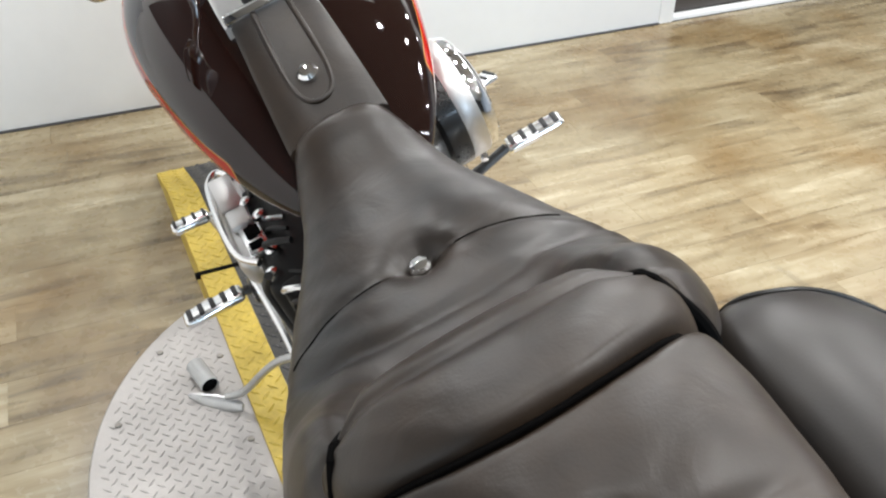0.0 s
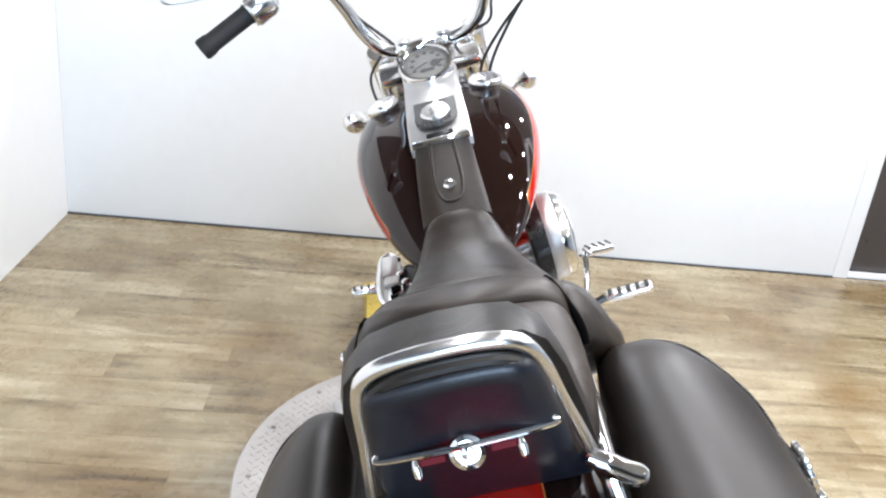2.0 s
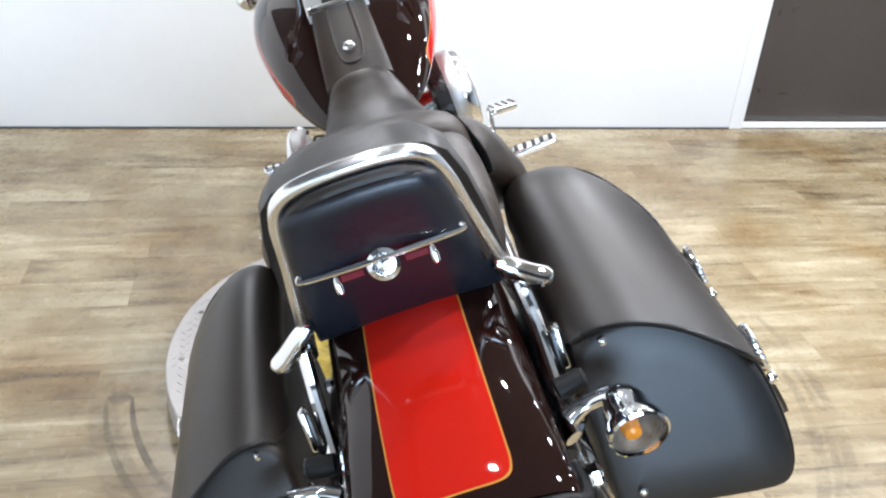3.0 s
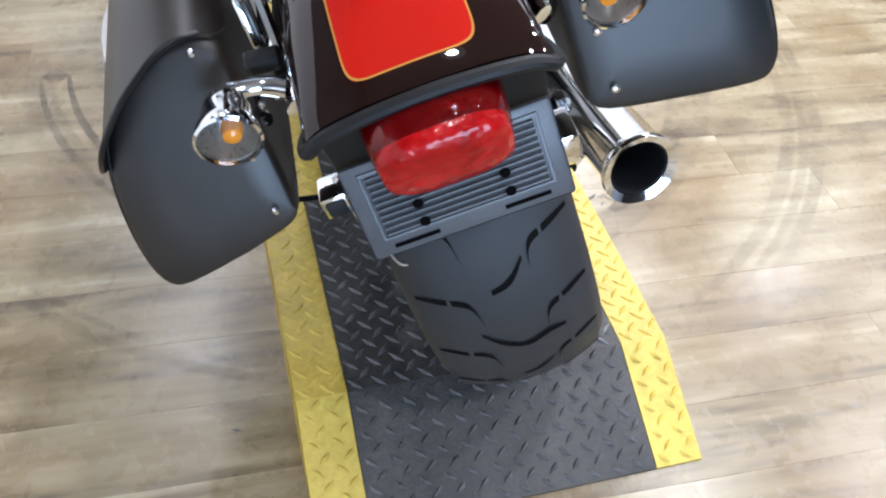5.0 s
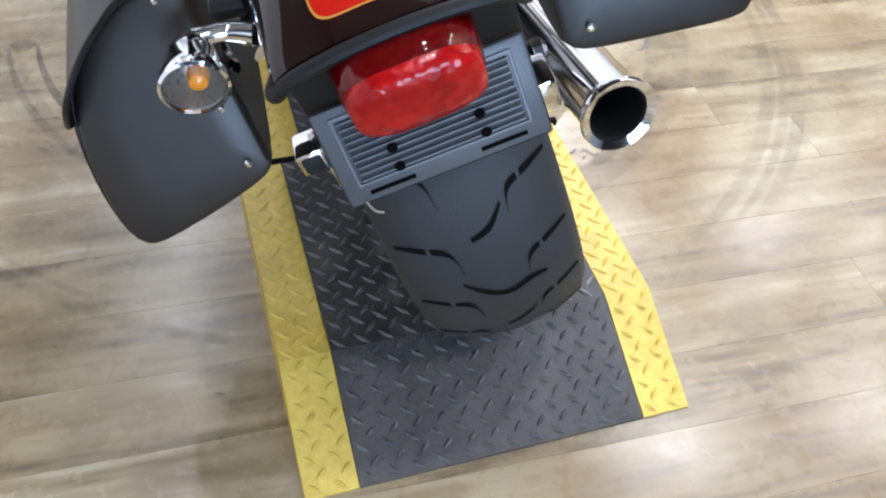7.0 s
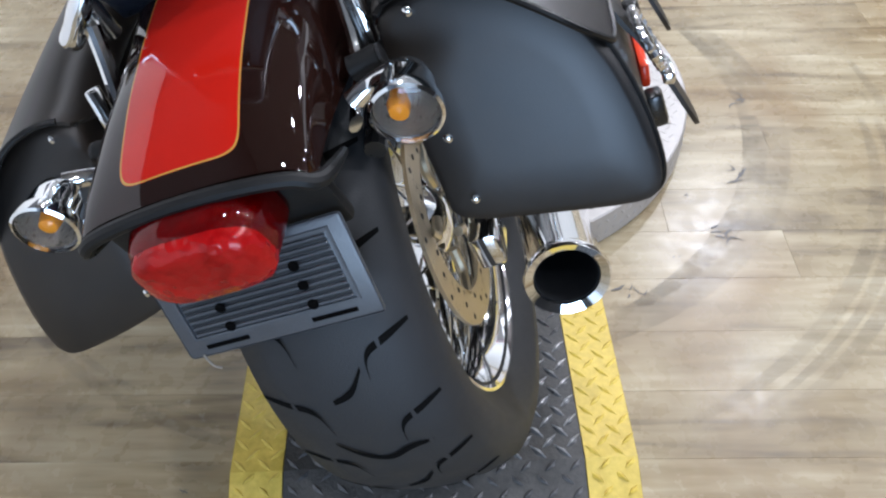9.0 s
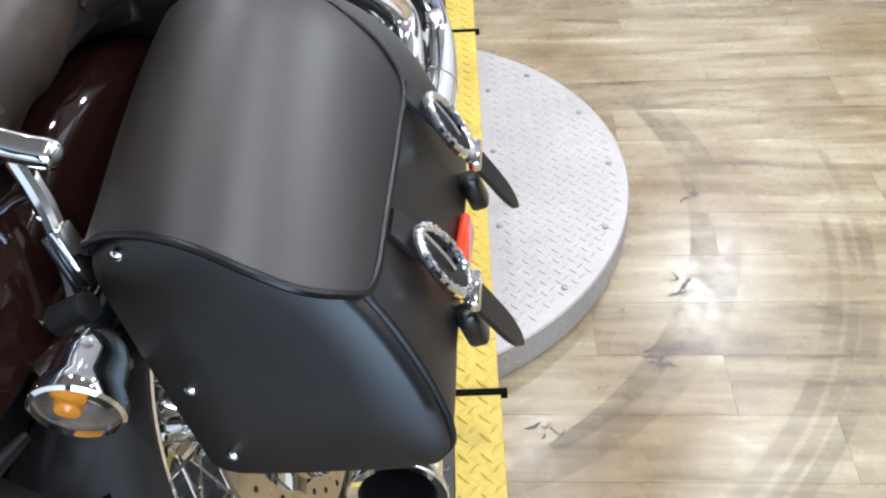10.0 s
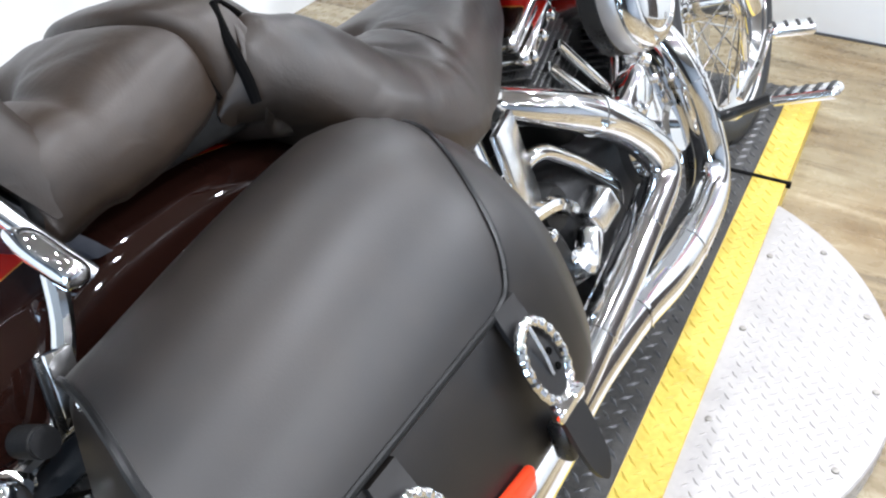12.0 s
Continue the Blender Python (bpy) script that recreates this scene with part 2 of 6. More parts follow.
def wood():
    """Weathered oak boards: long grain, pale and dark patches, each board its own shade."""
    m = mat("oak_vinyl_plank", (0.40, 0.31, 0.19), 0.28, 0, 0.0, 3, 0.05, 90)
    nt = m.node_tree
    b = nt.nodes["Principled BSDF"]
    co = nt.nodes.new("ShaderNodeTexCoord")
    geo = nt.nodes.new("ShaderNodeNewGeometry")
    oi = nt.nodes.new("ShaderNodeObjectInfo")
    mp = nt.nodes.new("ShaderNodeMapping")
    mp.inputs["Scale"].default_value = (1.15, 9.0, 1)
    add = nt.nodes.new("ShaderNodeVectorMath")
    add.operation = "ADD"
    sc = nt.nodes.new("ShaderNodeVectorMath")
    sc.operation = "SCALE"
    comb = nt.nodes.new("ShaderNodeCombineXYZ")
    for i in range(3):
        nt.links.new(oi.outputs["Random"], comb.inputs[i])
    nt.links.new(comb.outputs[0], sc.inputs[0])
    sc.inputs["Scale"].default_value = 37.0
    nt.links.new(co.outputs["Object"], add.inputs[0])
    nt.links.new(sc.outputs[0], add.inputs[1])
    nt.links.new(add.outputs[0], mp.inputs["Vector"])
    g1, g2, g3 = [nt.nodes.new("ShaderNodeTexNoise") for _ in range(3)]
    g1.inputs["Scale"].default_value, g1.inputs["Detail"].default_value, g1.inputs["Distortion"].default_value = 1.9, 5, 1.0
    g2.inputs["Scale"].default_value, g2.inputs["Detail"].default_value = 9.0, 6
    g3.inputs["Scale"].default_value, g3.inputs["Detail"].default_value = 2.8, 5
    for g in (g1, g2):
        nt.links.new(mp.outputs[0], g.inputs["Vector"])
    nt.links.new(geo.outputs["Position"], g3.inputs["Vector"])
    ramp = nt.nodes.new("ShaderNodeValToRGB")
    e = ramp.color_ramp.elements
    e[0].position, e[0].color = 0.30, (0.128, 0.098, 0.060, 1)
    e[1].position, e[1].color = 0.70, (0.440, 0.385, 0.270, 1)
    k = e.new(0.45)
    k.color = (0.265, 0.210, 0.124, 1)
    k = e.new(0.58)
    k.color = (0.340, 0.282, 0.180, 1)
    s1 = nt.nodes.new("ShaderNodeMath")
    s1.operation = "MULTIPLY_ADD"
    s1.inputs[1].default_value = 0.30
    nt.links.new(g2.outputs["Fac"], s1.inputs[0])
    s2 = nt.nodes.new("ShaderNodeMath")
    s2.operation = "MULTIPLY_ADD"
    s2.inputs[1].default_value = 0.70
    nt.links.new(g1.outputs["Fac"], s2.inputs[0])
    nt.links.new(s2.outputs[0], s1.inputs[2])
    s2.inputs[2].default_value = -0.0
    s3 = nt.nodes.new("ShaderNodeMath")
    s3.operation = "MULTIPLY_ADD"
    s3.inputs[1].default_value = 0.12
    nt.links.new(oi.outputs["Random"], s3.inputs[0])
    s4 = nt.nodes.new("ShaderNodeMath")
    s4.operation = "ADD"
    s4.inputs[1].default_value = -0.06
    nt.links.new(s1.outputs[0], s3.inputs[2])
    nt.links.new(s3.outputs[0], s4.inputs[0])
    nt.links.new(s4.outputs[0], ramp.inputs[0])
    hs = nt.nodes.new("ShaderNodeMix")
    hs.data_type = "RGBA"
    hs.blend_type = "MULTIPLY"
    mr = nt.nodes.new("ShaderNodeMapRange")
    mr.inputs["From Min"].default_value, mr.inputs["From Max"].default_value = 0.44, 0.66
    mr.inputs["To Max"].default_value = 0.9
    nt.links.new(g3.outputs["Fac"], mr.inputs["Value"])
    nt.links.new(mr.outputs[0], hs.inputs["Factor"])
    nt.links.new(ramp.outputs[0], hs.inputs["A"])
    hs.inputs["B"].default_value = (0.64, 0.52, 0.38, 1)
    nt.links.new(hs.outputs["Result"], b.inputs["Base Color"])
    return m


WOOD = wood()
SCUFF = mat("scuffed_plank_mark", (0.085, 0.080, 0.080), 0.5, 0, 0.3, 25, 0.1, 200)

# ---------------------------------------------------------------- mesh helpers


def mesh(bm, name, material, smooth=35):
    me = bpy.data.meshes.new(name)
    bmesh.ops.recalc_face_normals(bm, faces=bm.faces)
    bm.to_mesh(me)
    bm.free()
    if smooth:
        me.shade_smooth()
        me.set_sharp_from_angle(angle=radians(smooth))
    for one in material if isinstance(material, (list, tuple)) else [material]:
        me.materials.append(one)
    return me


def part(name, bm, material, parent=None, label="", smooth=35):
    """One mesh object under a thing or under a part."""
    ob = new(name, mesh(bm, name, material, smooth))
    if parent:
        ob.parent = parent
    return tagged(ob, label)


def thing(name, label, category, group="", kind="", m=None):
    ob = tagged(new(name), label, category, group, kind)
    ob.empty_display_size = 0.05
    if m:
        ob.matrix_world = m
    return ob


def box(size, m=None, bevel=0.0, seg=2, bm=None):
    bm = bm or bmesh.new()
    made = bmesh.ops.create_cube(bm, size=1.0)["verts"]
    bmesh.ops.scale(bm, vec=size, verts=made)
    if bevel:
        edges = list({e for v in made for e in v.link_edges})
        made = list({v for f in bmesh.ops.bevel(bm, geom=edges, offset=bevel, segments=seg, affect="EDGES", profile=0.5)["faces"] for v in f.verts} | {v for v in made if v.is_valid})
    if m:
        bmesh.ops.transform(bm, matrix=m, verts=made)
    return bm


def at(x, y, z, rx=0, ry=0, rz=0):
    return pose(x, y, z, rx, ry, rz)


def loft(rings, caps=True, closed=True, bm=None):
    bm = bm or bmesh.new()
    rows = [[bm.verts.new(p) for p in ring] for ring in rings]
    n = len(rows[0])
    for a, b in zip(rows, rows[1:]):
        for i in range(n if closed else n - 1):
            j = (i + 1) % n
            bm.faces.new((a[i], a[j], b[j], b[i]))
    if caps and closed:
        bm.faces.new(rows[0])
        bm.faces.new(rows[-1])
    return bm


def spline(rows, n):
    """Points of a smooth line through rows of numbers."""
    out, k = [], len(rows)
    for i in range(k - 1):
        p0, p1, p2, p3 = (rows[max(i - 1, 0)], rows[i], rows[i + 1], rows[min(i + 2, k - 1)])
        for s in range(n):
            t = s / n
            out.append(tuple(0.5 * (2 * b + (c - a) * t + (2 * a - 5 * b + 4 * c - d) * t * t + (3 * b - a - 3 * c + d) * t ** 3) for a, b, c, d in zip(p0, p1, p2, p3)))
    return out + [tuple(rows[-1])]


def sweep(points, radius, seg=12, n=6, bm=None, caps=True, flat=1.0):
    """A tube along a smooth line; radius may be one number or one for each point."""
    radii = radius if isinstance(radius, (list, tuple)) else [radius] * len(points)
    line = spline([(*p, r) for p, r in zip(points, radii)], n)
    pts = [Vector(p[:3]) for p in line]
    rings, side = [], None
    for i, p in enumerate(pts):
        d = (pts[min(i + 1, len(pts) - 1)] - pts[max(i - 1, 0)]).normalized()
        if side is None:
            side = d.orthogonal().normalized()
        side = (side - d * side.dot(d)).normalized()
        up = d.cross(side)
        rings.append([p + line[i][3] * (math.cos(a) * side + flat * math.sin(a) * up) for a in (2 * math.pi * k / seg for k in range(seg))])
    return loft(rings, caps, bm=bm)


def lathe(profile, m=None, seg=32, bm=None):
    """A body turned round the z axis from rows of (radius, height)."""
    bm = bm or bmesh.new()
    rings = [[(r * math.cos(2 * math.pi * k / seg), r * math.sin(2 * math.pi * k / seg), z) for k in range(seg)] for r, z in profile]
    if m:
        rings = [[m @ Vector(p) for p in ring] for ring in rings]
    return loft(rings, True, bm=bm)


def ring(profile, m=None, seg=48, bm=None):
    """A closed profile of (radius, height) turned round z: tyres, rims, hoops."""
    bm = bm or bmesh.new()
    rows = [[bm.verts.new((m or Matrix()) @ Vector((r * math.cos(2 * math.pi * k / seg), r * math.sin(2 * math.pi * k / seg), z))) for r, z in profile] for k in range(seg)]
    n = len(profile)
    for k in range(seg):
        a, b = rows[k], rows[(k + 1) % seg]
        for i in range(n):
            bm.faces.new((a[i], a[(i + 1) % n], b[(i + 1) % n], b[i]))
    return bm


def facing(p, d):
    """A pose at p whose z axis points along d."""
    return Matrix.Translation(p) @ Vector(d).to_track_quat("Z", "Y").to_matrix().to_4x4()


def rod(a, b, r, seg=10, bm=None):
    a, b = Vector(a), Vector(b)
    return lathe([(r, 0), (r, (b - a).length)], facing(a, b - a), seg, bm)


def mirrored(bm):
    bmesh.ops.scale(bm, vec=(-1, 1, 1), verts=bm.verts)
    bmesh.ops.reverse_faces(bm, faces=bm.faces)
    return bm


# ---------------------------------------------------------------- the room
WALL_TURN = math.degrees(math.atan2(2.093 - 2.23, 1.791 + 1.409))
ROOM = pose(-1.409, 2.23, 0, 0, 0, WALL_TURN)  # x along the long wall, y away from it
LENGTH, DEPTH, LEDGE = 7.6, 8.0, 1.312


def slab(name, size, m, material, label, bevel=0.0, category="wall"):
    ob = new(name, mesh(box(size, None, bevel), name, material))
    ob.matrix_world = ROOM @ m
    return tagged(ob, label, category, kind="structure")


slab("floor", (LENGTH + 0.4, DEPTH + 0.4, 0.1), at(LENGTH / 2, -DEPTH / 2, -0.062), GROOVE, "dark bedding seen in the joints of the plank floor", category="floor")
slab("wall_north", (3.14, 0.12, LEDGE), at(1.57, 0.06, LEDGE / 2), WHITE, "white painted half-height partition wall with a capped top", 0.004)
slab("wall_cap", (3.14, 0.16, 0.078), at(1.57, 0.055, LEDGE - 0.037), TRIM, "white painted cap along the top of the partition", 0.004, "trim")
slab("wall_west", (0.12, DEPTH, LEDGE + 0.2), at(-0.06, -DEPTH / 2, LEDGE / 2 + 0.1), WHITE, "plain white painted side wall")
# Upper half is out of view; dark so the leather reflects less.
slab("wall_west_upper", (0.12, DEPTH, CEIL - LEDGE - 0.2), at(-0.06, -DEPTH / 2, (CEIL + LEDGE + 0.2) / 2), GREYW, "unseen upper side wall, added dark to dim reflections")
# Unseen east wall, coloured blue to cool what the bike reflects.
slab("wall_east", (0.12, DEPTH + 3, CEIL), at(LENGTH + 0.06, -DEPTH / 2 + 1.5, CEIL / 2), BLUEW, "unseen side wall, pale blue to tint reflections")
DOOR_X, DOOR_W, DOOR_H = 2.0, 2.6, 2.3   # wide shop entrance in the south wall
# South walls are unseen, kept dark to hold down bounce and reflections.
slab("wall_south", (DOOR_X - DOOR_W / 2, 0.12, CEIL), at((DOOR_X - DOOR_W / 2) / 2, -DEPTH - 0.06, CEIL / 2), GREYW, "unseen wall behind the bike, dark to cut bounced light")
slab("wall_south_east", (LENGTH - DOOR_X - DOOR_W / 2, 0.12, CEIL), at((LENGTH + DOOR_X + DOOR_W / 2) / 2, -DEPTH - 0.06, CEIL / 2), GREYW, "unseen wall beside the entrance, dark to cut bounced light")
slab("wall_south_lintel", (DOOR_W, 0.12, CEIL - DOOR_H), at(DOOR_X, -DEPTH - 0.06, (CEIL + DOOR_H) / 2), GREYW, "unseen wall above the entrance, dark to cut bounced light")
day = bpy.data.lights.new("entrance_daylight", "AREA")
day.shape, day.size, day.size_y, day.energy, day.color = "RECTANGLE", DOOR_W, DOOR_H, 260.0, (0.55, 0.76, 1.0)
new("entrance_daylight", day).matrix_world = ROOM @ at(DOOR_X, -DEPTH - 0.04, DOOR_H / 2, 90, 0, 0)
slab("wall_far", (LENGTH + 0.3, 0.12, CEIL), at(LENGTH / 2, 3.0, CEIL / 2), WHITE, "white wall of the shop beyond the partition")
slab("wall_west_far", (0.12, 3.0, CEIL), at(-0.06, 1.5, CEIL / 2), WHITE, "white wall of the shop beyond the partition")
slab("floor_far", (LENGTH, 2.7, 0.05), at(LENGTH / 2, 1.5, -0.03), GREYW, "dull floor of the shop beyond the partition", category="floor")
slab("ceiling", (LENGTH + 0.3, DEPTH - 0.2, 0.1), at(LENGTH / 2, -DEPTH / 2 - 0.1, CEIL + 0.05), CEILM, "plain warm grey painted ceiling", category="ceiling")
slab("ceiling_far", (LENGTH + 0.3, 3.3, 0.1), at(LENGTH / 2, 1.652, CEIL + 0.05), WHITE, "white ceiling of the shop beyond the partition", category="ceiling")
slab("trim", (0.065, 0.128, LEDGE + 0.8), at(3.172, 0.060, LEDGE / 2 + 0.4), TRIM, "white vertical trim beside the dark panel", 0.004, "trim")
slab("trim_foot", (3.14, 0.006, 0.007), at(1.57, -0.003, 0.0036), GREYW, "thin dark joint along the foot of the white partition", 0.0, "trim")
door = slab("door_1", (1.62, 0.05, 2.15), at(4.02, 0.06, 1.10), DOORM, "dark brown glossy panel door, closed", 0.003, "door")
slab("baseboard", (1.64, 0.03, 0.022), at(4.02, 0.02, 0.011), TRIM, "thin white strip under the dark panel", 0.003, "trim")
slab("wall_north_east", (2.75, 0.12, CEIL), at(6.22, 0.06, CEIL / 2), WHITE, "plain white wall beyond the dark panel")
slab("wall_lintel", (1.66, 0.12, CEIL - 2.18), at(4.05, 0.06, 2.18 + (CEIL - 2.18) / 2), WHITE, "white wall above the dark panel")

# lamps let into the ceiling
for i in range(5):
    for j in range(-1, 4):
        if j < 0 and i % 2:
            continue
        p = ROOM @ Vector((0.80 + i * 1.15, -0.40 - j * 1.2, CEIL))
        data = bpy.data.lights.new("spot_light", "AREA")
        data.shape, data.size, data.energy, data.color = "DISK", 0.085, (19.5, 19.5, 19.5, 11.0, 60.0)[j] * (0.5 if i == 0 else 1.0), (0.93, 0.96, 1.0)
        lo = new("spot_light", data)
        lo.matrix_world = Matrix.Translation(p - Vector((0, 0, 0.02)))
        trim_ob = thing("ceiling_spot", "round white recessed ceiling spot, lit", "ceiling light", "ceiling spots", m=Matrix.Translation(p))
        part("rim", ring([(0.085, 0.0), (0.105, 0.0), (0.1, -0.008), (0.088, -0.012)], None, 24), TRIM, trim_ob)

# ---------------------------------------------------------------- turntable and ramp
HT, HK, WK, WI = 0.072, 0.0786, 0.292, 0.216   # disc top, track top, half widths of track
YR, YF, RT = -0.031, 1.135, 0.572
YC = (YR + YF) / 2
XC, XT, WT = 0.015, 0.0205, 0.2695   # centre of the disc, middle and half width of the track on it


def treads(spots, z, length=0.024, width=0.008, high=0.0022):
    """Raised lozenges of tread plate at spots (x, y, turn)."""
    verts, faces = [], []
    for x, y, a, *lift in spots:
        k, c, s, up = len(verts), math.cos(a), math.sin(a), (lift[0] if lift else 0)
        for px, py, pz in ((-length / 2, 0, 0), (0, -width / 2, 0), (length / 2, 0, 0), (0, width / 2, 0), (-length / 5, 0, high), (length / 5, 0, high)):
            verts.append((x + c * px - s * py, y + s * px + c * py, z + up + pz))
        faces += [(k, k + 1, k + 4), (k + 1, k + 5, k + 4), (k + 1, k + 2, k + 5), (k + 2, k + 3, k + 5), (k + 3, k + 4, k + 5), (k + 3, k, k + 4)]
    me = bpy.data.meshes.new("treads")
    me.from_pydata(verts, [], faces)
    return me


def grid(x0, x1, y0, y1, pitch, keep=lambda x, y: True, slope=None):
    """Basket weave of lozenges, turned an eighth: each end points at the side of the next."""
    out = []
    c = pitch / math.sqrt(2)
    m = int((x1 - x0 + y1 - y0) / c) + 2
    for i in range(-m, m):
        for j in range(-m, m):
            x, y = x0 + (i + j + 0.5) * c, y0 + (i - j + 0.5) * c
            if x0 + 0.006 < x < x1 - 0.006 and y0 + 0.006 < y < y1 - 0.006 and keep(x, y):
                out.append((x, y, radians(45 if (i + j) % 2 else -45), slope(y) if slope else 0.0))
    return out


lift = thing("turntable", "round aluminium tread-plate display turntable on the floor", "turntable")
bm = lathe([(RT, 0.004), (RT, HT - 0.003), (RT - 0.003, HT), (0.001, HT)], at(XC, YC, 0), 96)
part("disc", bm, ALU, lift, smooth=30)
tr = new("tread", treads(grid(XC - RT, XC + RT, YC - RT, YC + RT, 0.0200, lambda x, y: WT + 0.012 < abs(x - XT) and math.hypot(x - XC, y - YC) < RT - 0.02), HT - 0.0002, 0.022, 0.0062, 0.0016))
tr.data.materials.append(ALU)
tr.parent = lift
tagged(tr, kind="stuff")
# raised lozenges round the rim
rim_bm = bmesh.new()
for k in range(170):
    a = 2 * math.pi * k / 170
    for row in range(2):
        mm = at(XC, YC, 0) @ Matrix.Rotation(a, 4, "Z") @ Matrix.Translation((RT, 0, 0.024 + 0.026 * row)) @ Matrix.Rotation(radians(90), 4, "Y") @ Matrix.Rotation(radians(45 if (k + row) % 2 else -45), 4, "Z")
        q = [rim_bm.verts.new(mm @ Vector(p)) for p in ((-0.010, 0, 0), (0, -0.0034, 0), (0.010, 0, 0), (0, 0.0034, 0), (0, 0, 0.0018))]
        for i in range(4):
            rim_bm.faces.new((q[i], q[(i + 1) % 4], q[4]))
tagged(part("rim_tread", rim_bm, ALU, lift, smooth=0), kind="stuff")
for sx in (1, -1):
    for ang in (-62, -41, -21, 1, 22, 43, 64):
        a = radians(ang)
        x, y = XC + sx * (RT - 0.035) * math.cos(a), YC + (RT - 0.035) * math.sin(a)
        if abs(x - XT) > WT + 0.02:
            part("bolt", lathe([(0.0065, 0), (0.006, 0.003), (0.002, 0.004)], at(x, y, HT), 10), BOLTM, lift)
    for y in (0.10, 0.375, 0.62, 0.86, 1.06):
        if math.hypot(XT + sx * (WT + 0.022) - XC, y - YC) < RT - 0.01:
            part("bolt", lathe([(0.0065, 0), (0.006, 0.003), (0.002, 0.004)], at(XT + sx * (WT + 0.022), y, HT), 10), BOLTM, lift)

YB, YE = -0.45, -0.629     # where the rear ramp bends down, and where it ends
YG, YH = 1.52, 1.75


def ramp_height(y):
    if y < YB:
        return HK - 0.0755 * (YB - y) / (YB - YE)
    if y > YG:
        return HK - 0.072 * (y - YG) / (YH - YG)
    return HK


def deck(name, stations, label, middle=0.0, half=WK):
    """A folded tread-plate track section: black middle, yellow margins, turned-down edges."""
    ob = thing(name, label, "ramp", "tread-plate track")
    x0_, x1_, x2_, x3_ = middle - half, middle - half + WK - WI, middle + half - WK + WI, middle + half
    for pname, xa, xb, material in (("centre_plate", x1_, x2_, MATBLK), ("yellow_margin", x0_, x1_, YELLOW), ("yellow_margin", x2_, x3_, YELLOW)):
        rings = [[(xa + 0.0008, y, ramp_height(y)), (xb - 0.0008, y, ramp_height(y)), (xb - 0.0008, y, ramp_height(y) - 0.003), (xa + 0.0008, y, ramp_height(y) - 0.003)] for y in stations]
        part(pname, loft(rings), material, ob, smooth=20)
    y0, y1 = stations[0], stations[-1]
    for xa, xb, material in ((x1_, x2_, MATBLK), (x0_, x1_, YELLOW), (x2_, x3_, YELLOW)):
        t = new("tread", treads(grid(xa + 0.004, xb - 0.004, y0 + 0.004, y1 - 0.004, 0.0250, slope=lambda y: ramp_height(y)), -0.0003, 0.0325, 0.0090, 0.0032 if material is MATBLK else 0.0028))
        t.data.materials.append(TREADW if material is MATBLK else material)
        t.parent = ob
        tagged(t, kind="stuff")
    for sx in (-1, 1):
        rings = [[(middle + sx * half, y, ramp_height(y) - 0.001), (middle + sx * (half - 0.004), y, ramp_height(y) - 0.004), (middle + sx * (half - 0.004), y, 0.0), (middle + sx * half, y, 0.0)] for y in stations]
        part("side_flange", loft(rings), YELLOW, ob, smooth=20)
    return ob


deck("rear_ramp", [YE, YB, YR - 0.006], "black tread-plate ramp with yellow margins, sloping to the floor")
deck("turntable_track", [YR + 0.001, YF - 0.001], "black tread-plate track with yellow margins across the turntable", XT, WT)
# Reflected light put into the colour: brighter lozenges right of the rear wheel.
t = new("bright_tread", treads([q for q in grid(-WI + 0.004, WI - 0.004, YB + 0.004, YR - 0.010, 0.0250) if q[0] > 0.03 and q[1] < -0.24 and noise.noise(Vector((q[0] * 14, q[1] * 14, 3.3))) > -0.35], HK + 0.0003, 0.0325, 0.0092, 0.0032))
t.data.materials.append(GLINT)
t.parent = bpy.data.objects["rear_ramp"]
tagged(t, "brighter tread, reflected light put into its colour", kind="stuff")
deck("front_ramp", [YF + 0.006, YG, YH], "black tread-plate front ramp with yellow margins", XT, WT)

for y in (YR - 0.0025, YF + 0.0025):
    slot = thing("joint_strip", "thin black rubber strip in the joint of the track", "strip", "joint strips", m=at(XT if y > 0 else 0, y, HK - 0.004))
    part("rubber", box((2 * (WT if y > 0 else WK) + 0.022, 0.0125, 0.0135), None, 0.001, 1), GROOVE, slot)
# a grey pipe stub lying on the disc
stub = thing("pipe_stub", "short white plastic tube with a dark open end, on the turntable", "tube", m=at(-0.316, 0.80, HT + 0.0175, 90, 0, 12))
part("tube", ring([(0.0165, -0.035), (0.0175, -0.035), (0.0175, 0.035), (0.0165, 0.035)], None, 24), TUBEW, stub)
part("plug", lathe([(0.0164, -0.02), (0.0164, 0.030)], None, 24), GROOVE, stub)

# ---------------------------------------------------------------- the motorcycle
# Its own metres: x to its right, y forward, z up from the track along its leaning plane.
BIKE = Matrix.Translation((0.1014, 0, 0.0786)) @ pose(0, 0, 0, 0, -20.687, -3.798)
bike = thing("motorcycle", "brown and red cruiser motorcycle with leather saddlebags, leaning on its stand", "motorcycle", m=BIKE)
UNBIKE = BIKE.inverted()


def wb(x, y, z):
    return UNBIKE @ Vector((x, y, z))


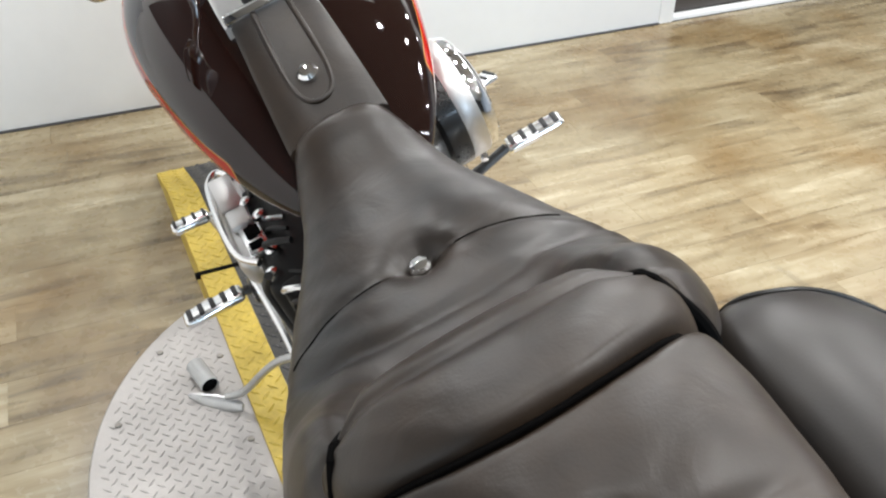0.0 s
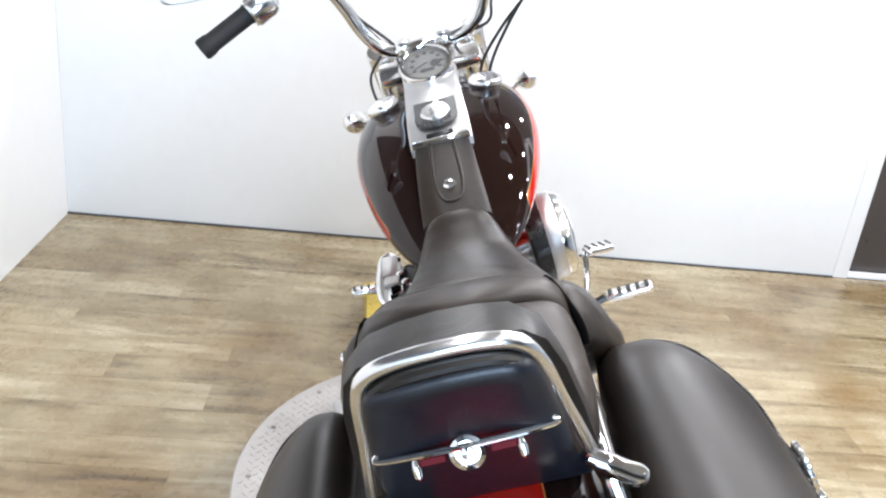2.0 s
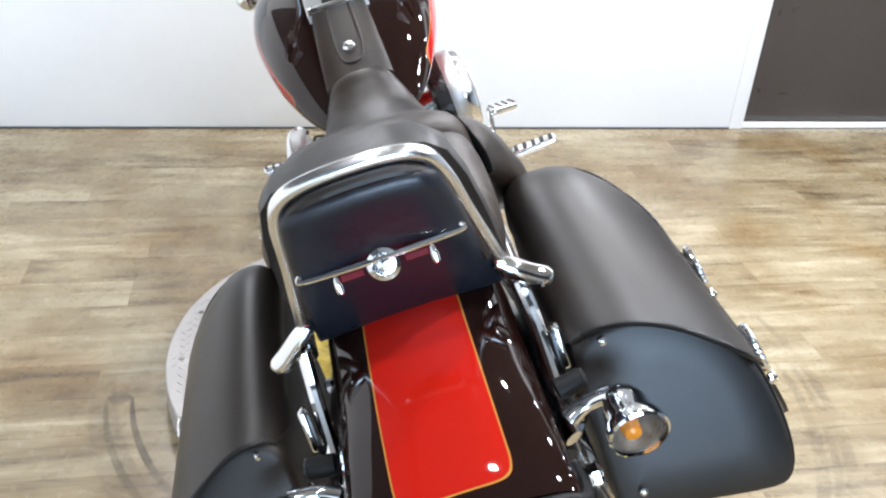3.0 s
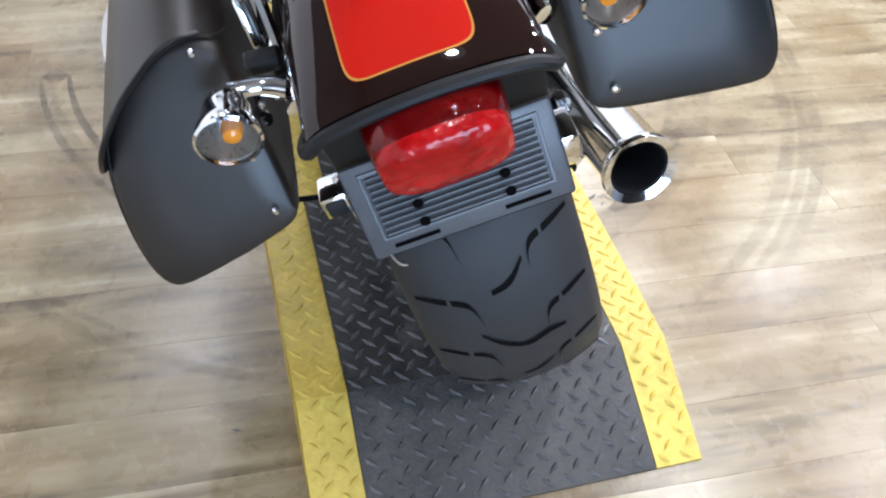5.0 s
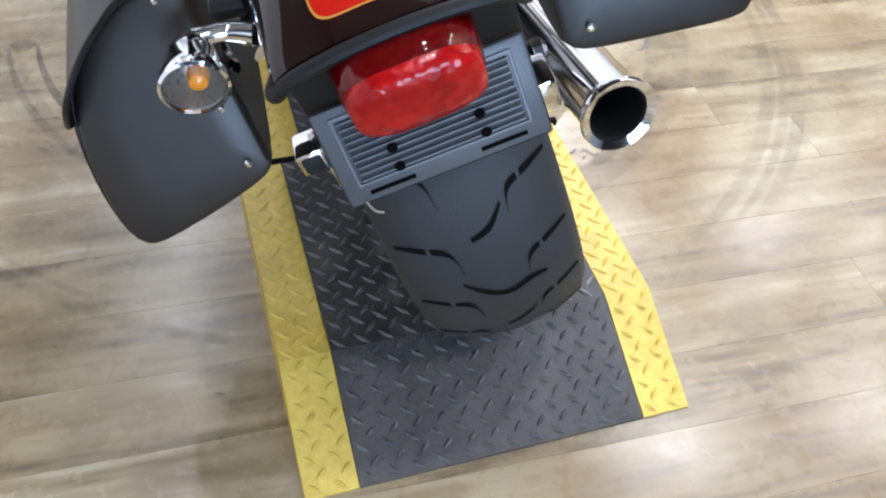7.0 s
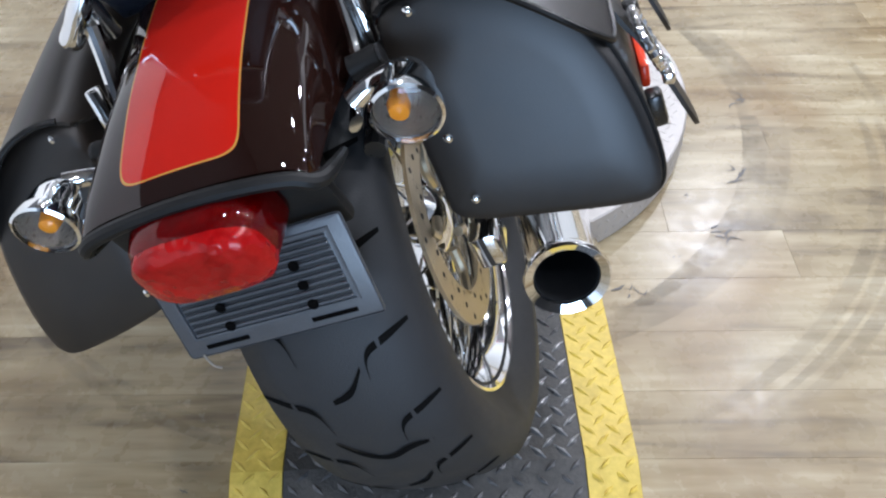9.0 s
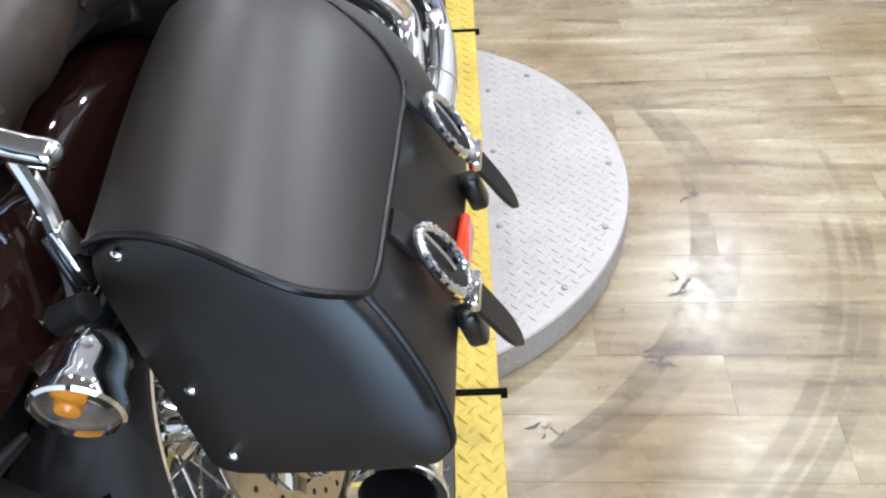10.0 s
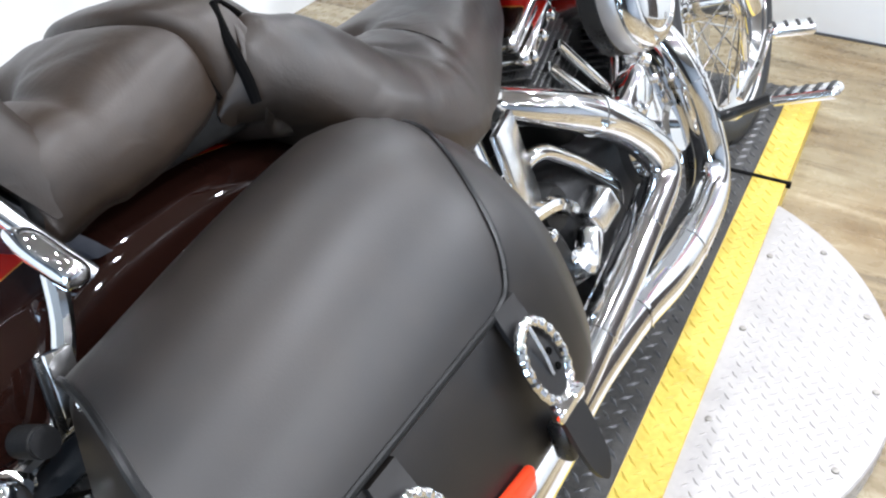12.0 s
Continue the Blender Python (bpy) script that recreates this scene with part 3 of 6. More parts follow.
# ---- seat
SEAT = [(0.338, 0.050, 0.782, 0.03), (0.332, 0.060, 0.797, 0.05), (0.314, 0.070, 0.798, 0.08), (0.29, 0.084, 0.782, 0.095), (0.24, 0.103, 0.764, 0.10), (0.16, 0.142, 0.757, 0.11), (0.089, 0.172, 0.757, 0.115),
        (0.03, 0.194, 0.758, 0.12), (-0.03, 0.202, 0.762, 0.12), (-0.08, 0.196, 0.764, 0.105), (-0.13, 0.174, 0.765, 0.088), (-0.165, 0.152, 0.762, 0.072), (-0.19, 0.130, 0.757, 0.036), (-0.205, 0.115, 0.75, 0.015)]
LUMBAR = [(-0.034, 0.100, 0.742, 0.02), (-0.041, 0.116, 0.764, 0.03), (-0.050, 0.126, 0.783, 0.038), (-0.064, 0.134, 0.804, 0.050), (-0.09, 0.139, 0.838, 0.070), (-0.12, 0.140, 0.869, 0.092), (-0.145, 0.139, 0.885, 0.106), (-0.18, 0.137, 0.893, 0.110), (-0.207, 0.132, 0.894, 0.106), (-0.2195, 0.126, 0.889, 0.100), (-0.225, 0.113, 0.872, 0.08)]
PILLION = [(-0.224, 0.107, 0.866, 0.06), (-0.228, 0.118, 0.879, 0.08), (-0.239, 0.127, 0.884, 0.083), (-0.272, 0.132, 0.878, 0.086), (-0.315, 0.132, 0.869, 0.084), (-0.350, 0.126, 0.861, 0.080), (-0.374, 0.116, 0.850, 0.075), (-0.384, 0.10, 0.83, 0.045)]


def bolster(u, v):
    """The rider seat's sides rise towards the roll, leaving a bucket between them."""
    rows = ((0.03, 0.0), (-0.017, 0.020), (-0.0655, 0.058), (-0.093, 0.078), (-0.14, 0.098), (-0.165, 0.092), (-0.21, 0.04))
    high = 0.0
    for (v0, h0), (v1, h1) in zip(rows, rows[1:]):
        if v1 <= v < v0:
            high = h0 + (h1 - h0) * (v0 - v) / (v0 - v1)
    q = min(1.0, max(0.0, (abs(u) - 0.055) / 0.07))
    fall = min(1.0, max(0.0, (abs(u) - 0.132) / 0.055))
    return high * q * q * (3 - 2 * q) * (1 - 0.55 * fall * fall)


def tuck(u, v):
    """How far the front of the roll draws back towards its sides."""
    return 0.125 * max(0.0, (abs(u) - 0.085) / 0.05) * min(1.0, max(0.0, (v + 0.176) / 0.14))


def relief(u, v, creases, dimple=None):
    """Creases, button dimple, folds and soft unevenness of the leather."""
    w = 0.0
    for c, bend, deep, wide in creases:
        x = v - (c + bend * (u / 0.15) ** 2)
        w -= deep * math.exp(-(x / wide) ** 2)
        w += 0.35 * deep * math.exp(-((x - 2.6 * wide) / (2.2 * wide)) ** 2)
    if dimple:
        w -= 0.020 * math.exp(-((u / 0.024) ** 2 + ((v - dimple) / 0.022) ** 2))
        w -= 0.0055 * math.exp(-((u / 0.13) ** 2 + ((v - dimple + 0.9 * u * u) / 0.006) ** 2))
        for fold in range(7):
            t = radians(-100 + 33 * fold)
            along = u * math.cos(t) + (v - dimple) * math.sin(t)
            across = -u * math.sin(t) + (v - dimple) * math.cos(t)
            if along > 0:
                w -= 0.0052 * math.exp(-(across / 0.0055) ** 2) * math.exp(-along / 0.038)
    side = min(1.0, abs(u) / 0.17)
    w += side * 0.0042 * noise.noise(Vector((u * 10, v * 34 + u * 18, 9.1)))
    return w + 0.0009 * noise.noise(Vector((u * 9, v * 18, 1.7))) + 0.0003 * noise.noise(Vector((u * 40, v * 40, 4.0)))


def cushion(stations, creases, name, label, dimple=None, n=10, seg=56, hump=0.62, bow=0.0, skirt=0.015, bucket=False):
    rings = []
    for v, b, h, d in spline(stations, n):
        r = []
        for k in range(seg + 1):
            a = -math.pi / 2 + math.pi * k / seg
            u = b * math.copysign(abs(math.sin(a)) ** 0.85, a)
            ahead = bow * (u / 0.095) ** 2 * min(1.0, max(0.0, (-v - 0.12) / 0.08)) * min(1.0, max(0.0, (v + 0.37) / 0.08))
            back = tuck(u, v) if bow and v > -0.2235 else 0.0
            r.append((u, v + ahead - back, h - d * (1 - abs(math.cos(a)) ** hump) + relief(u, v, creases, dimple) + (bolster(u, v) if bucket else 0.0)))
        low = min(r[0][2], r[-1][2]) if bucket else min(p[2] for p in r)
        side = 0.9 if skirt < 0.02 else 0.98
        rings.append(r + [(b * side, r[-1][1], low - skirt), (-b * side, r[0][1], low - skirt)])
    return part(name, loft(rings), LEATHER, bike, label, 60)


SEAT_CREASES, ROLL_CREASES, PILLION_CREASES = [(0.012, 0.03, 0.0035, 0.008)], [(-0.152, 0.0, 0.0035, 0.007)], [(-0.33, 0.03, 0.003, 0.02)]
seat = cushion(SEAT, SEAT_CREASES, "seat", "creased black leather rider seat with a chrome button", 0.099, bucket=True)
part("button", lathe([(0.0115, -0.004), (0.0115, 0.001), (0.009, 0.0045), (0.002, 0.006)], facing((0, 0.099, 0.741), (0, -0.05, 1)), 20), CHROME, seat)
cushion(LUMBAR, ROLL_CREASES, "lumbar_roll", "raised black leather roll behind the rider seat", hump=0.5, bow=0.017, skirt=0.014)
cushion(PILLION, PILLION_CREASES, "passenger_seat", "black leather passenger seat", -0.318, hump=0.45, bow=0.017, skirt=0.014)
# Added block fills the gap under the seat; its black stands for shadow.
part("seat_shade_block", box((0.226, 0.236, 0.056), at(0, -0.268, 0.791, -4), 0.016, 4), ENGBLK, bike, "added black filler for the shade under the passenger seat")


def seat_height(stations, u, v, creases, dimple=None, hump=0.62):
    rows = spline(stations, 10)
    for a, b in zip(rows, rows[1:]):
        if min(a[0], b[0]) <= v <= max(a[0], b[0]):
            t = (v - a[0]) / (b[0] - a[0])
            half, h, d = [p + (q - p) * t for p, q in zip(a[1:], b[1:])]
            if abs(u) > half:
                return 0.0
            q = min(0.9999, abs(u) / half) ** (1 / 0.85)
            return h - d * (1 - math.sqrt(1 - q * q) ** hump) + relief(u, v, creases, dimple) + (bolster(u, v) if stations is SEAT else 0.0)
    return 0.0


# stitched seams: through the button, round the roll, and folds at the corners
for pts in ([(-0.150, 0.076), (-0.10, 0.089), (-0.05, 0.096), (-0.016, 0.099)], [(0.016, 0.099), (0.05, 0.096), (0.10, 0.090), (0.140, 0.081)]):
    part("stitched_seam", sweep([(u, v, seat_height(SEAT, u, v, SEAT_CREASES, 0.099) - 0.0002) for u, v, _ in spline([(*q, 0) for q in pts], 6)], 0.0015, 6, 2), SEAM, seat)


def roll_foot(u):
    """Where the roll meets the seat at u."""
    v = -0.036
    while v > -0.19 and seat_height(LUMBAR, u, v, ROLL_CREASES, None, 0.5) < seat_height(SEAT, u, v - tuck(u, v), SEAT_CREASES, 0.099):
        v -= 0.001
    v -= 0.0045
    return (u, v - tuck(u, v), seat_height(LUMBAR, u, v, ROLL_CREASES, None, 0.5) + 0.0006)


def pillion_foot(u):
    """Where the passenger seat meets the roll at u."""
    ahead = 0.017 * (u / 0.095) ** 2
    low = max(seat_height(LUMBAR, u, -0.2232, ROLL_CREASES, None, 0.5), seat_height(PILLION, u, -0.2250, PILLION_CREASES, None, 0.45))
    return (u, -0.2246 + ahead, low + 0.0012)


for half in (1, -1):
    part("roll_seam", sweep([roll_foot(half * u) for u in (0.0, 0.02, 0.04, 0.06, 0.08, 0.092, 0.100)] + [(half * 0.112, -0.154, 0.8655), (half * 0.125, -0.170, 0.847), (half * 0.135, -0.177, 0.822), (half * 0.1395, -0.180, 0.800), (half * 0.1400, -0.182, 0.782)], [0.0026] * 6 + [0.0034, 0.0040, 0.0046, 0.0052, 0.0056, 0.0050], 8, 3), SEAM, seat)
    part("pillion_seam", sweep([pillion_foot(half * u) for u in (0.0, 0.02, 0.04, 0.06, 0.075, 0.088, 0.097, 0.103, 0.108)] + [(half * 0.1150, -0.2005, 0.822), (half * 0.1190, -0.199, 0.795)], 0.0022, 8, 2), SEAM, seat)

# ---- backrest with chrome hoop
back = part("backrest", loft([[(x * s, y + o, z) for x, y, z, in ((-0.118, -0.378, 0.782), (-0.112, -0.412, 0.85), (-0.103, -0.430, 0.91), (-0.092, -0.438, 0.945), (-0.074, -0.444, 0.963), (-0.04, -0.447, 0.970), (0, -0.447, 0.972), (0.04, -0.447, 0.970), (0.074, -0.444, 0.963), (0.092, -0.438, 0.945), (0.103, -0.430, 0.91), (0.112, -0.412, 0.85), (0.118, -0.378, 0.782))] for s, o in ((0.90, 0.062), (1.0, 0.05), (1.03, 0.025), (1.0, 0.004))]), LEATHER, bike, "black leather backrest pad", 50)
outline = spline([(sx * x, y, z) for sx, row in ((-1, 1), (1, -1)) for x, y, z in ((0.104, -0.352, 0.745), (0.095, -0.396, 0.81), (0.086, -0.421, 0.865), (0.078, -0.434, 0.915), (0.068, -0.442, 0.938), (0.045, -0.446, 0.947), (0.010, -0.447, 0.950))[::row]], 4)


def panel_lean(z):
    """How far back the panel stands at height z."""
    rows = ((0.700, -0.330), (0.745, -0.354), (0.81, -0.396), (0.865, -0.421), (0.915, -0.434), (0.95, -0.447), (0.99, -0.455))
    return next(ya + (yb - ya) * (z - za) / (zb - za) for (za, ya), (zb, yb) in zip(rows, rows[1:]) if z <= zb)


part("back_panel", loft([[(x * s, panel_lean(0.86 + (z - 0.86) * s) + o, 0.86 + (z - 0.86) * s) for x, y, z in outline] for s, o in ((1.065, 0.004), (1.055, -0.008), (1.02, -0.015), (0.93, -0.021), (0.80, -0.023), (0.50, -0.022))]), PANEL, back, "dark glossy panel on the back of the pad", 50)
hoop_pts = [(sx * x, y, z) for sx, row in ((-1, 1), (1, -1)) for x, y, z in ((0.121, -0.385, 0.735), (0.107, -0.410, 0.80), (0.093, -0.428, 0.87), (0.082, -0.446, 0.928), (0.066, -0.457, 0.957), (0.030, -0.462, 0.968))[::row]]
hoop = part("sissy_bar", sweep([(x, y + 0.010, z) for x, y, z in hoop_pts], 0.0084, 14, 8), SATIN, bike, "chrome backrest hoop")
part("welt", sweep([(x * 0.90, y + 0.004, 0.85 + (z - 0.85) * 0.88) for x, y, z in hoop_pts[1:-1]], 0.0070, 10, 6), LEATHER, back, "black leather welt round the pad")
part("crossbar", sweep([(-0.082, -0.440, 0.870), (-0.078, -0.445, 0.866), (0, -0.452, 0.868), (0.078, -0.445, 0.866), (0.082, -0.440, 0.870)], 0.0030, 8), CHROME, hoop)
REDBAND = mat("dark_red_enamel", (0.14, 0.008, 0.014), 0.6, spec=0.2)
for x in (-0.033, 0.033):
    part("red_band", box((0.024, 0.004, 0.008), at(x, -0.4475, 0.858, -14), 0.001, 1), REDBAND, back, "thin dark red band")
part("medallion", lathe([(0.017, 0), (0.0165, 0.004), (0.012, 0.0055), (0.0115, 0.003), (0.007, 0.003), (0.006, 0.007), (0.001, 0.008)], facing((0, -0.450, 0.861), (0, -1, 0.28)), 28), CHROME, hoop)
for x in (-0.049, 0.049):
    part("stud", lathe([(0.0015, -0.011), (0.004, -0.008), (0.0045, 0.0), (0.003, 0.008), (0.001, 0.011)], facing((x, -0.449, 0.853), (0, 0.25, 1)), 12), CHROME, hoop)

# ---- rear fender, struts
FEND = [(0.06, 0.61), (0.0, 0.665), (-0.1, 0.722), (-0.2, 0.750), (-0.3, 0.761), (-0.4, 0.756), (-0.5, 0.738), (-0.56, 0.720), (-0.60, 0.704), (-0.626, 0.690)]
rings = []
for v, w in spline(FEND, 4):
    skirt = 0.112 - 0.082 * min(1.0, max(0.0, (-v - 0.40) / 0.22)) ** 1.3
    square = 0.55 - 0.22 * min(1.0, max(0.0, (v + 0.47) / 0.12))      # squarer shoulders beside the seat
    side = []
    for k in range(13):
        a = (math.pi / 2) * k / 12
        side.append((0.108 * math.sin(a) ** 0.9, v, w - skirt * 0.94 * (1 - math.cos(a) ** square)))
    side.append((0.109, v + 0.002, w - skirt))
    outer = side[::-1] + [(-x, y, z) for x, y, z in side[1:]]
    rings.append(outer + [(x * 0.965, y, z - 0.004) for x, y, z in reversed(outer)])
fender = part("rear_fender", loft(rings), PAINT_FENDER, bike, "glossy brown rear fender with a red panel and gold line", 50)
part("fender_lip", sweep([(-0.112, -0.560, 0.640), (-0.113, -0.605, 0.655), (-0.108, -0.626, 0.664), (-0.09, -0.631, 0.676), (-0.05, -0.634, 0.684), (0, -0.635, 0.687), (0.05, -0.634, 0.684), (0.09, -0.631, 0.676), (0.108, -0.626, 0.664), (0.113, -0.605, 0.655), (0.112, -0.560, 0.640)], [0.004] + [0.0068] * 9 + [0.004], 10), ENGBLK, fender, "black lip round the fender end")
for s in (1, -1):
    def S(p):
        return (s * p[0], p[1], p[2])
    strut = part("fender_strut", sweep([S((0.128, -0.12, 0.585)), S((0.127, -0.30, 0.630)), S((0.124, -0.42, 0.650)), S((0.122, -0.49, 0.649)), S((0.121, -0.530, 0.643))], 0.012, 10, 6, flat=0.45), CHROME, bike, "chrome fender strut")
    part("upright", sweep([S((0.122, -0.398, 0.757)), S((0.126, -0.418, 0.712)), S((0.126, -0.46, 0.658)), S((0.125, -0.505, 0.650))], 0.0085, 10), CHROME, strut)
    part("docking_arm", sweep([S((0.104, -0.401, 0.790)), S((0.118, -0.401, 0.778)), S((0.136, -0.400, 0.762)), S((0.152, -0.399, 0.750)), S((0.157, -0.399, 0.746))], [0.008, 0.0115, 0.0120, 0.0115, 0.004], 16, 5), CHROME, strut, "rounded chrome docking arm of the backrest")
    part("bag_bushing", lathe([(0.006, -0.020), (0.012, -0.018), (0.012, 0.010), (0.007, 0.012)], facing(S((0.140, -0.478, 0.668)), S((1, 0.1, 0.1))), 16), ENGBLK, strut, "black rubber saddlebag bushing")
    part("washer", lathe([(0.0110, 0.0), (0.0110, 0.003), (0.006, 0.0035)], facing(S((0.151, -0.477, 0.669)), S((1, 0.1, 0.1))), 18), CASTM, strut, "dark washer")
    part("bag_bracket", box((0.008, 0.022, 0.050), at(s * 0.142, -0.440, 0.690, -14, 0, 0), 0.003), CHROME, strut)
    part("bag_bracket", box((0.006, 0.008, 0.060), at(s * 0.136, -0.452, 0.686, -14, 0, 0), 0.002), BLACK, strut)
    for y, z in ((-0.30, 0.630), (-0.50, 0.647)):
        part("bolt", lathe([(0.010, 0), (0.010, 0.006), (0.006, 0.009)], facing(S((0.132, y, z)), S((1, 0, 0))), 12), CHROME, strut)
    part("frame_rail", sweep([S((0.105, -0.05, 0.53)), S((0.113, -0.25, 0.585)), S((0.114, -0.42, 0.600)), S((0.112, -0.50, 0.592))], 0.011, 10), BLACK, bike, "black steel frame rail")
    # turn signals
    p = Vector(S((0.179, -0.553, 0.663)))
    d = Vector(S((0.02, -0.98, -0.10))).normalized()
    sig = part("turn_signal", lathe([(0.004, -0.062), (0.014, -0.059), (0.022, -0.049), (0.0265, -0.034), (0.029, -0.014), (0.0335, -0.006), (0.0345, 0.006), (0.0315, 0.008), (0.0305, -0.001), (0.025, -0.012), (0.016, -0.024), (0.006, -0.030)], facing(p - d * -0.012, d) @ Matrix.Scale(0.90, 4), 32), CHROME, bike, "chrome bullet turn signal with clear lens")
    part("bulb", lathe([(0.001, -0.020), (0.006, -0.018), (0.0092, -0.010), (0.008, -0.003), (0.003, 0.0)], facing(p + d * 0.0175 + Vector((-s * 0.005, 0, 0.003)), d), 14), AMBER, sig, "amber bulb")
    part("bowl", ring([(0.0290, -0.0030), (0.0235, -0.0130), (0.0145, -0.0240), (0.002, -0.0290), (0.0015, -0.0310), (0.0155, -0.0270), (0.0245, -0.0160)], facing(p - d * -0.012, d) @ Matrix.Scale(0.90, 4), 28), BOWL, sig, "smoky reflector bowl")
    lens = part("lens", lathe([(0.0282, -0.001), (0.0282, 0.001), (0.020, 0.0045), (0.010, 0.006), (0.001, 0.0065)], facing(p + d * 0.014, d), 28), SMOKE, sig, "clear lens")
    lens.visible_shadow = False
    part("stalk", sweep([S((0.122, -0.515, 0.655)), S((0.145, -0.510, 0.664)), S((0.172, -0.516, 0.672))], [0.011, 0.009, 0.010], 12), CHROME, sig)

# ---- tail light, plate bracket
rings = []
for o, s in ((-0.012, 1.02), (0.004, 1.03), (0.026, 1.0), (0.042, 0.965), (0.050, 0.88), (0.055, 0.72), (0.058, 0.45)):
    c = Vector((0, -0.606, 0.652)) + o * Vector((0, -0.985, -0.17))
    up = Vector((0, -0.17, 0.985))
    r = []
    for k in range(48):
        a = 2 * math.pi * k / 48
        cx, cy = math.cos(a), math.sin(a)
        r.append(c + Vector((0.0625 * s * (1 - 0.04 * cy) * math.copysign(abs(cx) ** 0.58, cx), 0, 0)) + up * (0.0375 * s * math.copysign(abs(cy) ** 0.62, cy)))
    rings.append(r)
tail = part("tail_light", loft(rings), REDBODY, bike, "glossy deep red tail light with a textured face", 50)
c, up = Vector((0, -0.606, 0.652)), Vector((0, -0.17, 0.985))
face = []
for o, k in ((0.030, 0.91), (0.050, 0.935), (0.0585, 0.90), (0.0635, 0.76), (0.0655, 0.45)):
    at_ = c + o * Vector((0, -0.985, -0.17)) - up * 0.003
    face.append([at_ + (q - c - 0.026 * Vector((0, -0.985, -0.17))) * k for q in rings[2]])
part("lens_face", loft(face), REDLENS, tail, "textured red lens face with reflector glints in its colour", 50)
part("reflector_core", loft([[Vector((q[0] * 0.86, q[1] + 0.012, (q[2] - 0.64) * 0.82 + 0.64)) for q in rings[i]] for i in (1, 2, 3, 4)]), mat("red_foil", (0.60, 0.03, 0.025), 0.22, 0.6, 0.5, 20, 0.8, 60, fine=0.5), tail)
part("inner_fender", box((0.205, 0.016, 0.085), at(0, -0.592, 0.632, 12), 0.006), ENGBLK, bike, "black inner mudguard behind the tail light")
PLA = Matrix.Translation((0, -0.6165, 0.565)) @ Matrix.Rotation(radians(75), 4, "X")   # z out of the plate, towards the rear


def on_plate(x, y, z=0.0):
    return PLA @ Matrix.Translation((x, y, z))


plate = part("plate_bracket", box((0.200, 0.102, 0.005), PLA, 0.004, 2), GREYPL, bike, "grey ribbed plastic licence plate bracket")
part("raised_border", loft([[on_plate(x * s, y * t, o).translation for x, y in ((-0.083, -0.030), (0.083, -0.030), (0.083, 0.040), (-0.083, 0.040))] for s, t, o in ((1.03, 1.06, 0.0025), (1.02, 1.05, 0.0045), (0.99, 0.97, 0.0045), (0.985, 0.96, 0.0028))], False), GREYPL, plate)
for k in range(10):
    part("slat", box((0.160, 0.0028, 0.004), on_plate(0, -0.026 + 0.0068 * k, 0.0035), 0.0008, 1), GREYPL, plate)
    part("slot", box((0.160, 0.0022, 0.001), on_plate(0, -0.0226 + 0.0068 * k, 0.0028)), DARKPL, plate)
for x in (-0.042, 0.042):
    for y in (-0.024, -0.004, 0.016):
        part("hole", lathe([(0.0052, 0), (0.0052, 0.0006)], on_plate(x, y, 0.0060), 12), SEAM, plate)
for x in (-0.055, 0.055):
    part("slot", box((0.045, 0.0045, 0.001), on_plate(x, -0.041, 0.0028), 0.0004, 1), SEAM, plate)
part("mount_arm", box((0.05, 0.05, 0.06), at(0, -0.595, 0.605), 0.006), BLACK, plate)
part("wire", sweep([(-0.085, -0.632, 0.520), (-0.081, -0.636, 0.508), (-0.074, -0.637, 0.503)], 0.0012, 6), BOLTM, plate)


